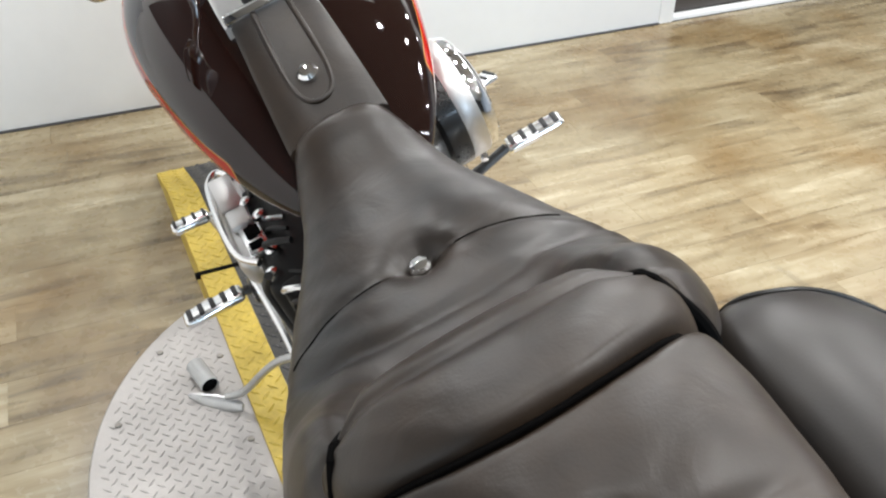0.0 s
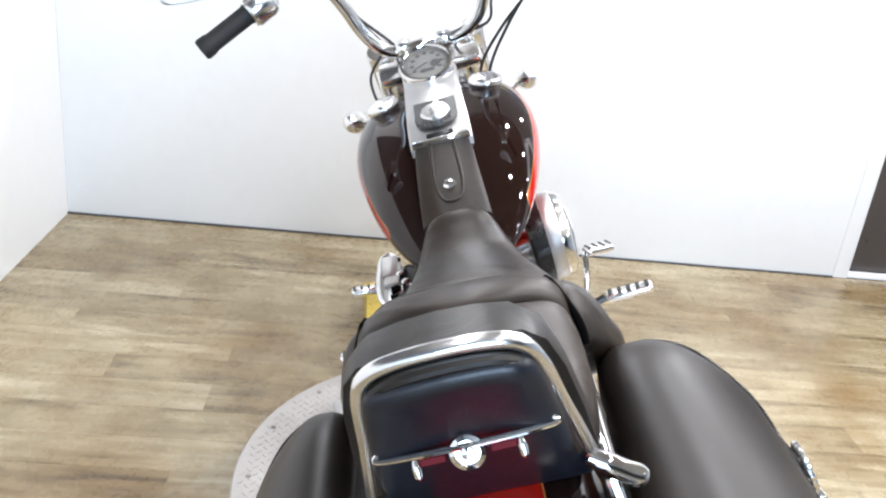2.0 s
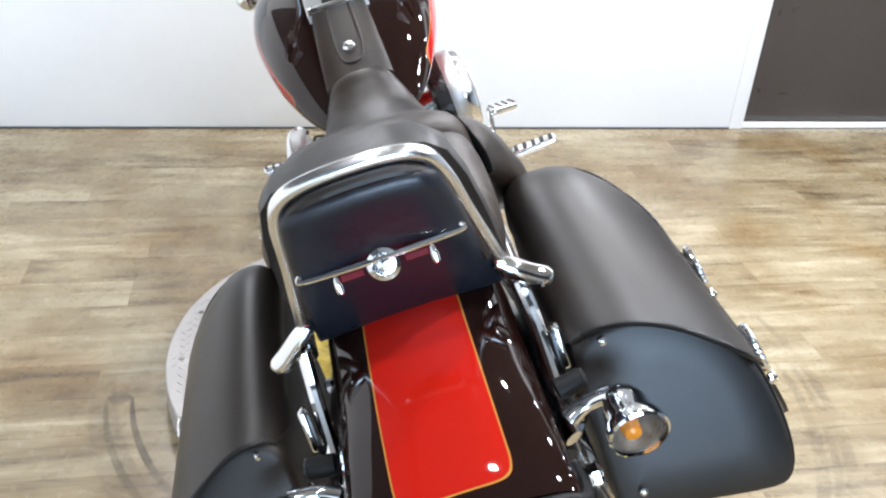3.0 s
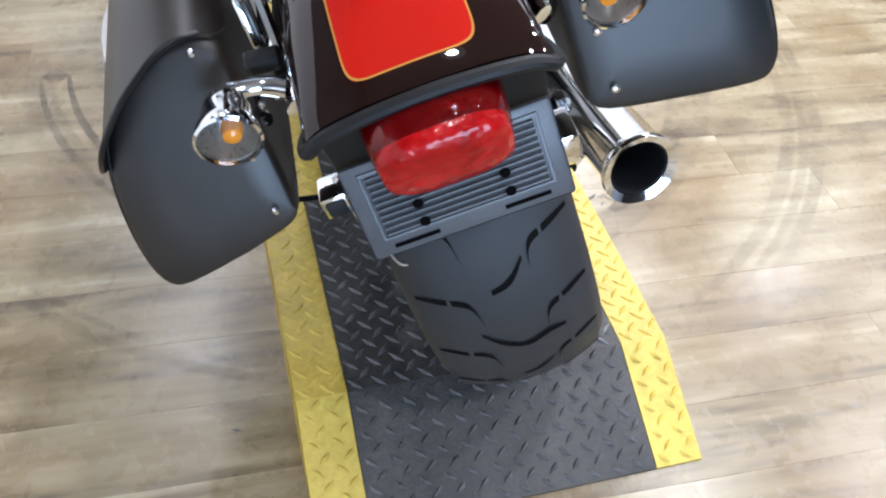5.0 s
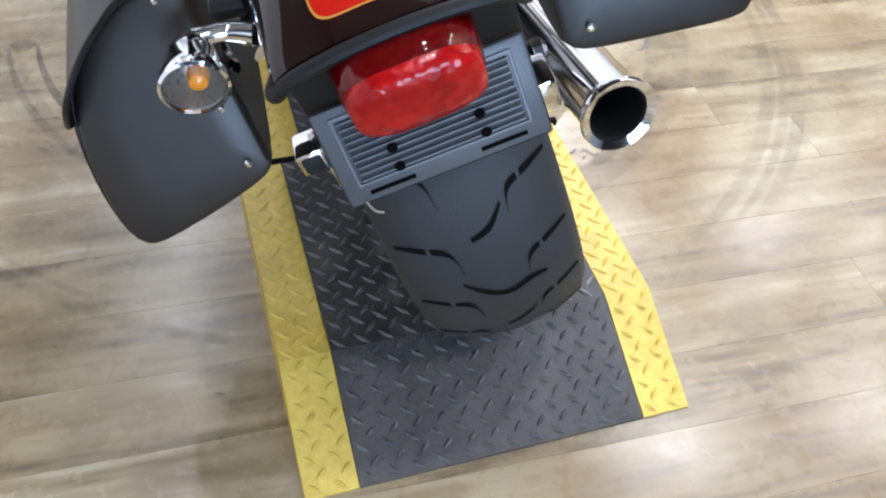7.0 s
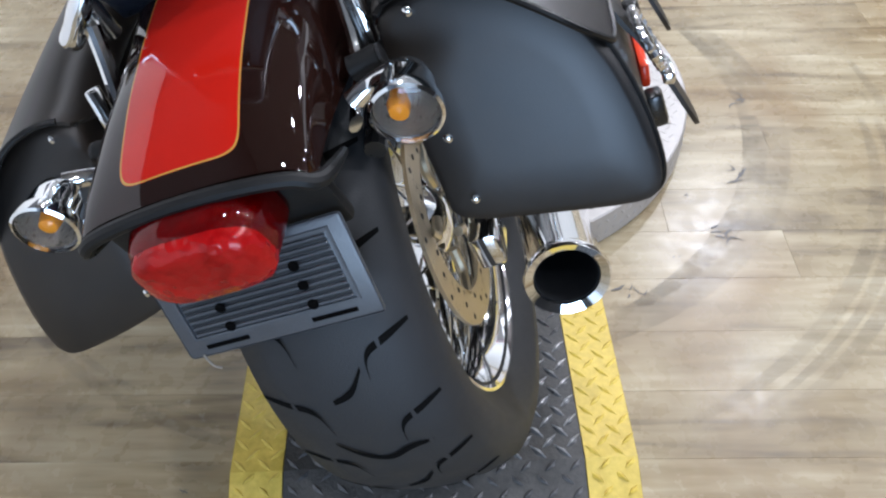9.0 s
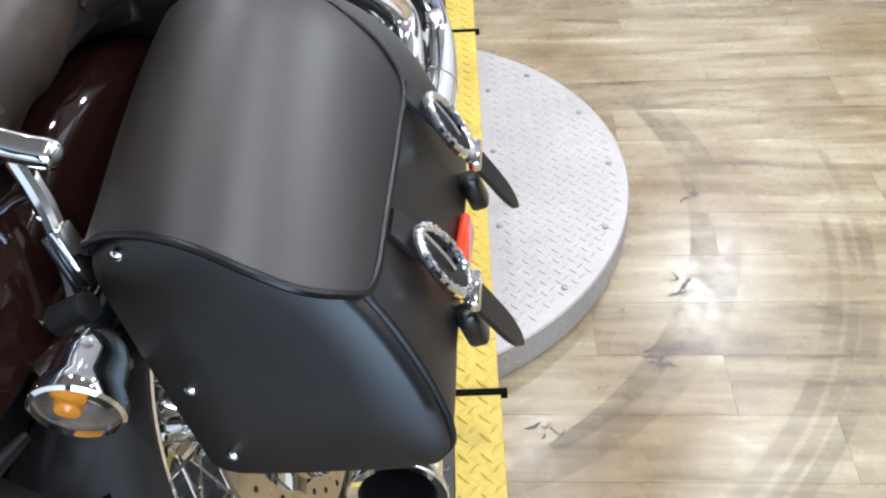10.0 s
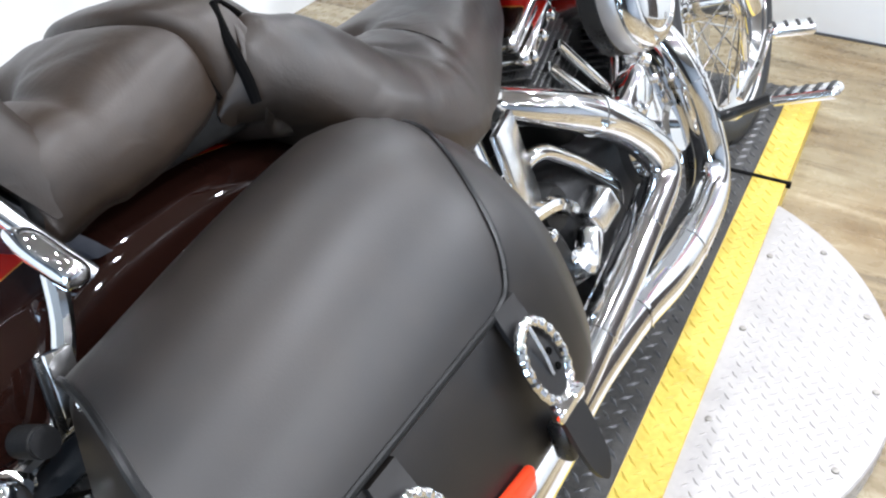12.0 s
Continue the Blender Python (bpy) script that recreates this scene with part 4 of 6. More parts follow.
# ---- wheels
def wheel(name, axle, radius, width, rim_r, rim_w, label, tread):
    ax, ay, az = axle
    m = at(ax, ay, az, 0, 90, 0)
    hw, crown = width / 2, 0.030
    prof = [(rim_r - 0.004, -rim_w / 2), (rim_r + 0.012, -rim_w / 2 - 0.008), (rim_r + 0.4 * (radius - rim_r), -hw), (radius - crown * 1.3, -hw * 0.985), (radius - crown * 0.62, -hw * 0.86), (radius - crown * 0.2, -hw * 0.55), (radius, 0),
            (radius - crown * 0.2, hw * 0.55), (radius - crown * 0.62, hw * 0.86), (radius - crown * 1.3, hw * 0.985), (rim_r + 0.4 * (radius - rim_r), hw), (rim_r + 0.012, rim_w / 2 + 0.008), (rim_r - 0.004, rim_w / 2), (rim_r - 0.02, 0)]
    wob = part(name, ring(prof, m, 96), TYRE, bike, label, 50)
    # sipes laid on as flat near-black sheets, their shade put into the colour
    gb = bmesh.new()

    def surf(x, ang, lift_):
        q = abs(x) / hw
        rr = radius - crown * (0.62 * (q / 0.86) ** 2.2) + lift_
        return Vector((ax + x, ay + rr * math.cos(ang), az + rr * math.sin(ang)))

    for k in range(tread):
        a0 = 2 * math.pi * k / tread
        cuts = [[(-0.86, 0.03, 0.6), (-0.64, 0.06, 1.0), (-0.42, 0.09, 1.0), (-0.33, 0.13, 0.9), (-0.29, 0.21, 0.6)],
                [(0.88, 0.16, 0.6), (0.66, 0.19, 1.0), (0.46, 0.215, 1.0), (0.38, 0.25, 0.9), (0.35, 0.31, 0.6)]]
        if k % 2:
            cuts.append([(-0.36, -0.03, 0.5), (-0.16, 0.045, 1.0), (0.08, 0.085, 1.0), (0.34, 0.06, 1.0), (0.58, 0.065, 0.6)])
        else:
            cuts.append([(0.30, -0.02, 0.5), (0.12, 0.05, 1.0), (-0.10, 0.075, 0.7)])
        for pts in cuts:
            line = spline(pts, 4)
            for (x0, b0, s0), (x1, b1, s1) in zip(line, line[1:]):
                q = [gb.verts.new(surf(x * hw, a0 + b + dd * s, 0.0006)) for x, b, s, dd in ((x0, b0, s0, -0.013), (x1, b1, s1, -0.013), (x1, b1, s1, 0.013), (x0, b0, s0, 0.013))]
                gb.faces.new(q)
    tagged(part("groove_shade", gb, GROOVE, wob, smooth=0), kind="stuff")
    rim = part("rim", ring([(rim_r + 0.012, -rim_w / 2 - 0.006), (rim_r + 0.013, -rim_w / 2 + 0.002), (rim_r - 0.006, -rim_w / 2 + 0.010), (rim_r - 0.020, -rim_w * 0.18), (rim_r - 0.020, rim_w * 0.18), (rim_r - 0.006, rim_w / 2 - 0.010), (rim_r + 0.013, rim_w / 2 - 0.002), (rim_r + 0.012, rim_w / 2 + 0.006),
                           (rim_r + 0.004, rim_w / 2 + 0.006), (rim_r - 0.013, rim_w / 2 - 0.010), (rim_r - 0.026, rim_w * 0.17), (rim_r - 0.026, -rim_w * 0.17), (rim_r - 0.013, -rim_w / 2 + 0.010), (rim_r + 0.004, -rim_w / 2 - 0.006)], m, 72), CHROME, wob, "polished chrome rim", 40)
    part("hub", lathe([(0.014, -0.075), (0.030, -0.070), (0.046, -0.060), (0.046, -0.054), (0.028, -0.045), (0.026, 0.045), (0.046, 0.054), (0.046, 0.060), (0.030, 0.070), (0.014, 0.075)], m, 28), CHROME, wob)
    for k in range(40):
        a = 2 * math.pi * k / 40
        side = 1 if k % 2 else -1
        lead = radians(38) * (1 if k % 4 < 2 else -1)
        p0 = m @ Vector((0.043 * math.cos(a + lead), 0.043 * math.sin(a + lead), side * 0.056))
        p1 = m @ Vector(((rim_r - 0.022) * math.cos(a), (rim_r - 0.022) * math.sin(a), side * rim_w * 0.08))
        part("spoke", rod(p0, p1, 0.0021, 5), CHROME, wob)
    return wob


AXR, AXF = (0, -0.300, 0.333), (-0.055, 1.335, 0.347)
rear = wheel("rear_wheel", AXR, 0.331, 0.208, 0.223, 0.152, "wide rear tyre on a spoked chrome wheel", 22)
m = at(AXR[0] + 0.075, AXR[1], AXR[2], 0, 90, 0)
rotor = part("brake_rotor", ring([(0.100, -0.0025), (0.146, -0.0025), (0.146, 0.0025), (0.100, 0.0025)], m, 60), DISC, rear, "drilled steel brake rotor")
for k in range(30):
    a = 2 * math.pi * k / 30
    rr_ = (0.110, 0.122, 0.135)[k % 3]
    part("rotor_hole", lathe([(0.0038, 0), (0.0038, 0.0004)], m @ Matrix.Translation((rr_ * math.cos(a), rr_ * math.sin(a), 0.0026)), 8), DARKPL, rotor)
for k in range(5):
    a = 2 * math.pi * k / 5 + 0.3
    part("rotor_arm", sweep([m @ Vector((0.045 * math.cos(a), 0.045 * math.sin(a), -0.004)), m @ Vector((0.075 * math.cos(a + 0.25), 0.075 * math.sin(a + 0.25), -0.002)), m @ Vector((0.104 * math.cos(a + 0.1), 0.104 * math.sin(a + 0.1), 0))], 0.007, 8), DISC, rotor)
part("brake_caliper", box((0.05, 0.11, 0.06), at(0.085, -0.215, 0.435, -30), 0.012), BLACK, bike, "black rear brake caliper")
for s in (1, -1):
    arm = part("swingarm", sweep([(s * 0.105, 0.18, 0.345), (s * 0.122, -0.10, 0.340), (s * 0.122, -0.335, 0.333)], 0.019, 10, flat=1.3), BLACK, bike, "black swingarm leg")
    part("axle_adjuster", box((0.036, 0.060, 0.050), at(s * 0.132, -0.375, 0.345), 0.006), CHROME, arm, "square chrome axle adjuster")
    part("axle_nut", lathe([(0.018, 0), (0.018, 0.014), (0.010, 0.020)], facing((s * 0.143, -0.30, 0.333), (s, 0, 0)), 6), CHROME, arm)
axc = part("axle_cover", box((0.040, 0.050, 0.040), at(-0.182, -0.300, 0.315), 0.005), CHROME, bike, "square chrome axle cover")
part("cover_opening", box((0.028, 0.004, 0.026), at(-0.182, -0.3255, 0.315), 0.003), DARKPL, axc)
part("belt_guard", sweep([(-0.115, 0.10, 0.445), (-0.118, -0.15, 0.44), (-0.118, -0.36, 0.42)], 0.016, 8, flat=0.4), CHROME, bike, "chrome drive belt guard")
front = wheel("front_wheel", AXF, 0.345, 0.085, 0.272, 0.062, "narrow front tyre on a spoked chrome wheel", 26)
part("brake_rotor", ring([(0.105, -0.0025), (0.146, -0.0025), (0.146, 0.0025), (0.105, 0.0025)], at(AXF[0] - 0.062, AXF[1], AXF[2], 0, 90, 0), 48), DISC, front)
rings = []
for k in range(25):
    a = radians(35 + 125 * k / 24)
    rr = 0.372
    rings.append([(AXF[0] + x, AXF[1] + (rr - dz) * math.cos(a), AXF[2] + (rr - dz) * math.sin(a)) for x, dz in ((-0.058, 0.05), (-0.054, 0.018), (-0.035, 0.003), (0, -0.002), (0.035, 0.003), (0.054, 0.018), (0.058, 0.05), (0.055, 0.05), (0.051, 0.020), (0.034, 0.006), (0, 0.001), (-0.034, 0.006), (-0.051, 0.020), (-0.055, 0.05))])
part("front_fender", loft(rings), PAINT_BROWN, bike, "glossy brown front fender", 50)

# ---- forks, bars
for s in (1, -1):
    fork = part("fork_leg", lathe([(0.026, 0), (0.031, 0.02), (0.031, 0.36), (0.029, 0.37), (0.0215, 0.372), (0.0215, 0.775), (0.018, 0.780)], facing((AXF[0] + s * 0.085, AXF[1] + 0.005, AXF[2] - 0.03), (0.06 + s * 0.02, -0.52, 0.78)), 20), CHROME, bike, "chrome telescopic fork leg")
    part("fork_cover", lathe([(0.030, 0.0), (0.033, 0.01), (0.033, 0.20), (0.030, 0.21)], facing((s * 0.105, 1.02, 0.83), (0, -0.52, 0.78)), 20), SATIN, fork)
    p = Vector((s * 0.212, 0.962, 0.845))
    d = Vector((0.0, -0.95, 0.25)).normalized()
    sig = part("front_turn_signal", lathe([(0.004, -0.065), (0.018, -0.058), (0.027, -0.04), (0.030, -0.015), (0.031, 0.0), (0.026, 0.012), (0.014, 0.022), (0.002, 0.026)], facing(p, -d) @ Matrix.Diagonal((0.92, 0.92, 1.25, 1.0)), 24), SATIN, bike, "chrome bullet front turn signal")
    part("stalk", sweep([(s * 0.125, 0.965, 0.82), (s * 0.165, 0.968, 0.825), (s * 0.195, 0.972, 0.838)], 0.006, 8), CHROME, sig)
part("triple_clamp", box((0.235, 0.065, 0.028), at(0, 0.850, 0.955, 30), 0.012), SATIN, bike, "chrome fork clamp")
part("lower_clamp", box((0.26, 0.065, 0.03), at(0, 0.965, 0.79, 30), 0.01), BLACK, bike, "black lower fork clamp")
part("headlamp", lathe([(0.02, -0.12), (0.06, -0.10), (0.085, -0.05), (0.09, 0.0), (0.085, 0.01), (0.07, 0.02), (0.002, 0.03)], facing((0, 1.07, 0.86), (0, 1, -0.05)), 32), CHROME, bike, "chrome round headlamp")
for x in (-0.045, 0.045):
    rs = part("riser", lathe([(0.020, 0), (0.018, 0.02), (0.018, 0.05), (0.022, 0.055)], facing((x, 0.843, 0.945), (0, -0.25, 1)), 18), CHROME, bike, "chrome handlebar riser")
    part("clamp_cap", box((0.036, 0.05, 0.036), at(x, 0.83, 1.008), 0.01), CHROME, rs)
BAR_R = [(0.0, 0.83, 1.005), (0.06, 0.832, 1.004), (0.104, 0.818, 1.018), (0.135, 0.800, 1.050), (0.153, 0.780, 1.095), (0.170, 0.760, 1.134), (0.200, 0.733, 1.160), (0.243, 0.695, 1.163), (0.290, 0.655, 1.140), (0.400, 0.605, 1.085)]
BAR_L = [(0.0, 0.83, 1.005), (-0.06, 0.828, 1.004), (-0.094, 0.812, 1.025), (-0.120, 0.790, 1.072), (-0.138, 0.765, 1.130), (-0.160, 0.737, 1.182), (-0.192, 0.710, 1.206), (-0.238, 0.668, 1.206), (-0.285, 0.630, 1.187), (-0.397, 0.585, 1.143)]
bars = part("handlebar", sweep(BAR_R, 0.0145, 16, 8), CHROME, bike, "chrome wide handlebar", 50)
part("bar_half", sweep(BAR_L, 0.0145, 16, 8), CHROME, bars, smooth=50)
for side, line in ((1, BAR_R), (-1, BAR_L)):
    a, b = Vector(line[8]), Vector(line[9])
    d = (b - a).normalized()
    grip = part("grip", lathe([(0.0185, 0), (0.0205, 0.004), (0.0190, 0.010), (0.0190, 0.092), (0.0210, 0.098), (0.0215, 0.112), (0.0195, 0.118)], facing(b - d * 0.112, d), 24), RUBBER, bars, "black rubber grip")
    part("switch_housing", lathe([(0.016, 0), (0.025, 0.004), (0.028, 0.012), (0.028, 0.040), (0.024, 0.048)], facing(b - d * 0.165, d) @ Matrix.Scale(1.18, 4), 20), SATIN, bars, "chrome switch housing")
    c = b - d * 0.145
    part("brake_lever" if side == 1 else "clutch_lever", sweep([c + Vector((0, 0.03, -0.008)), c + d * 0.03 + Vector((0, 0.050, -0.012)), c + d * 0.09 + Vector((0, 0.050, -0.014)), c + d * 0.16 + Vector((0, 0.040, -0.012))], [0.008, 0.007, 0.006, 0.008], 8, flat=0.7), CHROME, bars, "chrome lever")
    part("lever_perch", box((0.042, 0.050, 0.036), facing(c + Vector((0, 0.024, 0.004)), d), 0.008), SATIN, bars)
    for k in range(3):
        part("housing_screw", lathe([(0.006, 0), (0.006, 0.006), (0.003, 0.008)], facing(b - d * (0.112 + 0.020 * k) + Vector((0, -0.012 + 0.012 * k, 0.030)), (0, -0.3, 1)), 10), SATIN, bars)
    for k in range(5):
        part("switch", box((0.010, 0.008, 0.007), facing(b - d * (0.160 - 0.007 * k) + Vector((0, -0.024, 0.008 - 0.006 * (k % 3))), d), 0.002), STEEL, bars)
    if side == 1:
        part("master_cylinder", box((0.060, 0.040, 0.030), at(c.x - 0.01, c.y + 0.045, c.z + 0.025, 0, 10, -20), 0.006), CHROME, bars, "chrome brake fluid reservoir")
    mir = part("mirror", loft([[(m_ @ Vector((0.075 * sc_ * math.cos(a), 0.042 * sc_ * math.copysign(abs(math.sin(a)) ** 0.8, math.sin(a)) * (1 - side * 0.55 * math.cos(a)) - 0.010 * side * math.cos(a), z_))) for a in (2 * math.pi * k / 32 for k in range(32))] for m_ in [at(side * 0.362, 0.59 if side == 1 else 0.56, 1.235 if side == 1 else 1.272, 100, side * 12, side * -14)] for sc_, z_ in ((0.55, -0.020), (0.9, -0.012), (1.0, -0.002), (1.0, 0.003), (0.95, 0.0045))]), CHROME, bars, "chrome oval mirror")
    mir.data.materials[0] = CONSOLE
    part("mirror_stem", sweep([c + Vector((0, 0.02, 0.015)), c + Vector((side * 0.01, 0.030, 0.06)), Vector((side * 0.300, 0.60 if side == 1 else 0.58, 1.225 if side == 1 else 1.268))], [0.007, 0.006, 0.006], 8), CHROME, mir)
    for k in range(2):
        off = 0.022 + 0.012 * k
        pts = [Vector(line[i]) + (Vector((0, 0.006 - 0.02 * k, off if i < 7 else off * 0.8)) if side < 0 else Vector((0.012 * k - 0.004, -0.012, -off * 0.8))) for i in (8, 7, 6, 5, 4, 3)] + [Vector((side * (0.07 - 0.02 * k), 0.86, 0.99)), Vector((side * 0.05, 0.90, 0.90))]
        part("cable", sweep(pts, 0.0034, 6, 6), RUBBER, bars, "black control cable")
part("throttle_cable", sweep([Vector((0.285, 0.66, 1.125)), Vector((0.228, 0.71, 1.068)), Vector((0.165, 0.765, 1.005)), Vector((0.112, 0.83, 0.93)), Vector((0.098, 0.90, 0.85)), Vector((0.085, 0.90, 0.76))], 0.0034, 6), RUBBER, bars, "black throttle cable")
part("throttle_cable", sweep([Vector((0.275, 0.66, 1.12)), Vector((0.220, 0.71, 1.062)), Vector((0.175, 0.765, 1.000)), Vector((0.135, 0.83, 0.93)), Vector((0.112, 0.90, 0.85)), Vector((0.095, 0.90, 0.76))], 0.0034, 6), RUBBER, bars, "black throttle cable")
part("clutch_cable", sweep([Vector((-0.10, 0.86, 1.0)), Vector((-0.135, 0.84, 0.96)), Vector((-0.13, 0.82, 0.90)), Vector((-0.11, 0.84, 0.86))], 0.0034, 6), RUBBER, bars, "black cable loop")

# ---- tank, dash
TANK = [(0.285, 0.070, 0.735, 0.690), (0.30, 0.090, 0.752, 0.690), (0.35, 0.120, 0.788, 0.684), (0.42, 0.150, 0.838, 0.684), (0.52, 0.176, 0.886, 0.687), (0.62, 0.190, 0.916, 0.700), (0.71, 0.185, 0.928, 0.725), (0.78, 0.164, 0.920, 0.760), (0.83, 0.125, 0.900, 0.79), (0.85, 0.07, 0.875, 0.81)]
rings = []
for v, b, h, lo_ in spline(TANK, 6):
    mid, half = (h + lo_) / 2, (h - lo_) / 2
    r = []
    for k in range(56):
        a = 2 * math.pi * k / 56
        ca, sa = math.cos(a), math.sin(a)
        r.append((b * math.copysign(abs(ca) ** 0.72, ca) * (1 - 0.55 * max(0.0, -sa + 0.05) ** 1.3), v, mid + half * math.copysign(abs(sa) ** 0.80, sa)))
    rings.append(r)
tank = part("fuel_tank", loft(rings), PAINT_TANK, bike, "glossy brown fuel tank with red flanks and gold lines", 60)


def top(v):
    rows = spline(TANK, 6)
    for a, b in zip(rows, rows[1:]):
        if a[0] <= v <= b[0]:
            return a[2] + (b[2] - a[2]) * (v - a[0]) / max(1e-6, b[0] - a[0])
    return rows[0][2] if v < rows[0][0] else rows[-1][2]


dash_pts = [(0.475, 0.059, 0.016), (0.52, 0.060, 0.018), (0.60, 0.058, 0.024), (0.66, 0.056, 0.034), (0.72, 0.058, 0.042)]
rings = []
for v, b, up in spline(dash_pts, 5):
    z = top(v) + up
    rings.append([(-b, v, z - 0.030), (-b, v, z - 0.005), (-b + 0.006, v, z), (0, v, z + 0.002), (b - 0.006, v, z), (b, v, z - 0.005), (b, v, z - 0.030)])
dash = part("dash_console", loft(rings), CONSOLE, bike, "chrome dash console", 40)
part("console_lip", box((0.112, 0.016, 0.010), at(0, 0.479, top(0.479) + 0.0165, 22), 0.003), CHROME, dash, "polished lip of the console")
zc = top(0.545) + 0.0225
part("switch_surround", loft([[(x * s, 0.547 + y * t, zc + o + 0.30 * y) for x, y in ((-0.042, -0.012), (-0.039, -0.026), (-0.028, -0.040), (0, -0.048), (0.028, -0.040), (0.039, -0.026), (0.042, -0.012), (0.042, 0.046), (-0.042, 0.046))] for s, t, o in ((1, 1, 0.0), (0.97, 0.97, 0.004))]), BLACK, dash, "black surround of the ignition switch")
part("ignition_switch", lathe([(0.029, 0.0), (0.029, 0.008), (0.026, 0.012), (0.002, 0.014)], facing((0, 0.540, zc + 0.001), (0, -0.30, 1)), 28), SATIN, dash, "round chrome ignition switch")
part("switch_knob", box((0.012, 0.040, 0.007), facing((0, 0.538, zc + 0.018), (0, -0.30, 1)) @ Matrix.Rotation(radians(-20), 4, "Z"), 0.003), SATIN, dash)
part("indicator_window", box((0.052, 0.012, 0.006), at(0, 0.493, top(0.493) + 0.0185, 24), 0.003), BLACK, dash, "small dark indicator window")
GA = facing((0, 0.702, 0.982), (0, -0.50, 0.87))
part("speedometer", lathe([(0.045, -0.035), (0.055, -0.02), (0.0585, 0.0), (0.0585, 0.010), (0.055, 0.015), (0.050, 0.015), (0.0465, 0.010), (0.0460, 0.006)], GA, 48), CHROME, dash, "chrome-rimmed round speedometer")
part("dial", lathe([(0.0495, 0.0055), (0.0495, 0.0065)], GA, 40), mat("pale_dial", (0.10, 0.10, 0.093), 0.4, 0, 0.05, 30), dash, "pale dial with black marks")
for k in range(25):
    a = radians(-30 + 240 * k / 24)
    part("dial_mark", box((0.008 if k % 3 == 0 else 0.005, 0.0016, 0.0004), GA @ Matrix.Rotation(a, 4, "Z") @ Matrix.Translation((0.042, 0, 0.0070))), DARKPL, dash)
    if k % 3 == 0:
        part("dial_figure", box((0.0085, 0.0062, 0.0004), GA @ Matrix.Translation((0.031 * math.cos(a), 0.032 * math.sin(a), 0.0070)), 0.0), DARKPL, dash)
part("needle", box((0.034, 0.0016, 0.001), GA @ Matrix.Rotation(radians(205), 4, "Z") @ Matrix.Translation((0.014, 0, 0.009))), DARKPL, dash, "thin dark needle")
part("sub_dial", lathe([(0.011, 0.0), (0.011, 0.0006)], GA @ Matrix.Translation((0.018, -0.004, 0.0070)), 20), DARKPL, dash, "small dark sub-dial")
part("odometer", box((0.030, 0.009, 0.0006), GA @ Matrix.Translation((0, -0.020, 0.0072))), DARKPL, dash)
part("dial_glass", lathe([(0.0497, 0.0105), (0.0497, 0.0115)], GA, 40), GLASS, dash).visible_shadow = False
for x in (-0.110, 0.110):
    cap = part("filler_cap", lathe([(0.029, -0.012), (0.035, 0.003), (0.036, 0.006), (0.036, 0.012), (0.032, 0.018), (0.018, 0.022), (0.002, 0.023)], facing((x * 0.98, 0.680, 0.920), (x * 1.6, -0.05, 1)), 32), SATIN, tank, "chrome tank cap")
# leather strap down the tank
rings = []
for v in [0.482 - 0.006 * k for k in range(27)]:
    z = top(max(v, 0.30)) + 0.0155 - max(0, 0.36 - v) * 0.10
    b = 0.052 + 0.010 * (0.48 - v) / 0.15
    rings.append([(-b, v, z - 0.035), (-b, v, z - 0.006), (-b + 0.006, v, z - 0.001), (-0.02, v, z), (0.02, v, z), (b - 0.006, v, z - 0.001), (b, v, z - 0.006), (b, v, z - 0.035)])
strap = part("tank_strap", loft(rings), LEATHER, bike, "black leather tank strap", 40)
zs = top(0.381) + 0.016
part("strap_recess", sweep([(-0.022, 0.470, top(0.47) + 0.017), (-0.024, 0.42, top(0.42) + 0.0165), (-0.024, 0.385, zs), (-0.017, 0.362, top(0.36) + 0.0155), (0, 0.354, top(0.355) + 0.0152), (0.017, 0.362, top(0.36) + 0.0155), (0.024, 0.385, zs), (0.024, 0.42, top(0.42) + 0.0165), (0.022, 0.470, top(0.47) + 0.0165)], 0.0035, 8), LEATHER, strap, "raised stitched edge")
part("strap_screw", lathe([(0.0125, -0.002), (0.0125, 0.003), (0.009, 0.007), (0.002, 0.008)], facing((0, 0.383, zs), (0, -0.35, 1)), 20), CHROME, strap, "chrome dome screw")


# ---- saddlebags, built on the right and mirrored
def bag_section(v, grow=0.0, shrink=1.0):
    """A ring of (x, z) of the bag across, from the inner top round by the outside."""
    pts = [(0.148, 0.497), (0.148, 0.60), (0.148, 0.690), (0.158, 0.722), (0.185, 0.737), (0.225, 0.735), (0.265, 0.715), (0.300, 0.680), (0.328, 0.635), (0.344, 0.585), (0.352, 0.53), (0.353, 0.486), (0.347, 0.463), (0.325, 0.455), (0.25, 0.466), (0.168, 0.482)]
    cx, cz = 0.25, 0.585
    out = []
    for i, (x, z) in enumerate(spline(pts + [pts[0]], 3)[:-1]):
        z -= 0.030 * min(1.0, max(0.0, (-v - 0.16) / 0.26)) * max(0.0, (z - 0.585) / 0.15)
        z += (0.014 * (1 - ((v + 0.27) / 0.19) ** 2) - 0.007) * max(0.0, min(1.0, (z - 0.60) / 0.13))
        out.append((cx + (x - cx) * shrink + grow * (x - cx) / 0.15, cz + (z - cz) * shrink + grow * (z - cz) / 0.15))
    return out


def rear_lean(z):
    return -0.075 * (0.72 - z) / 0.27


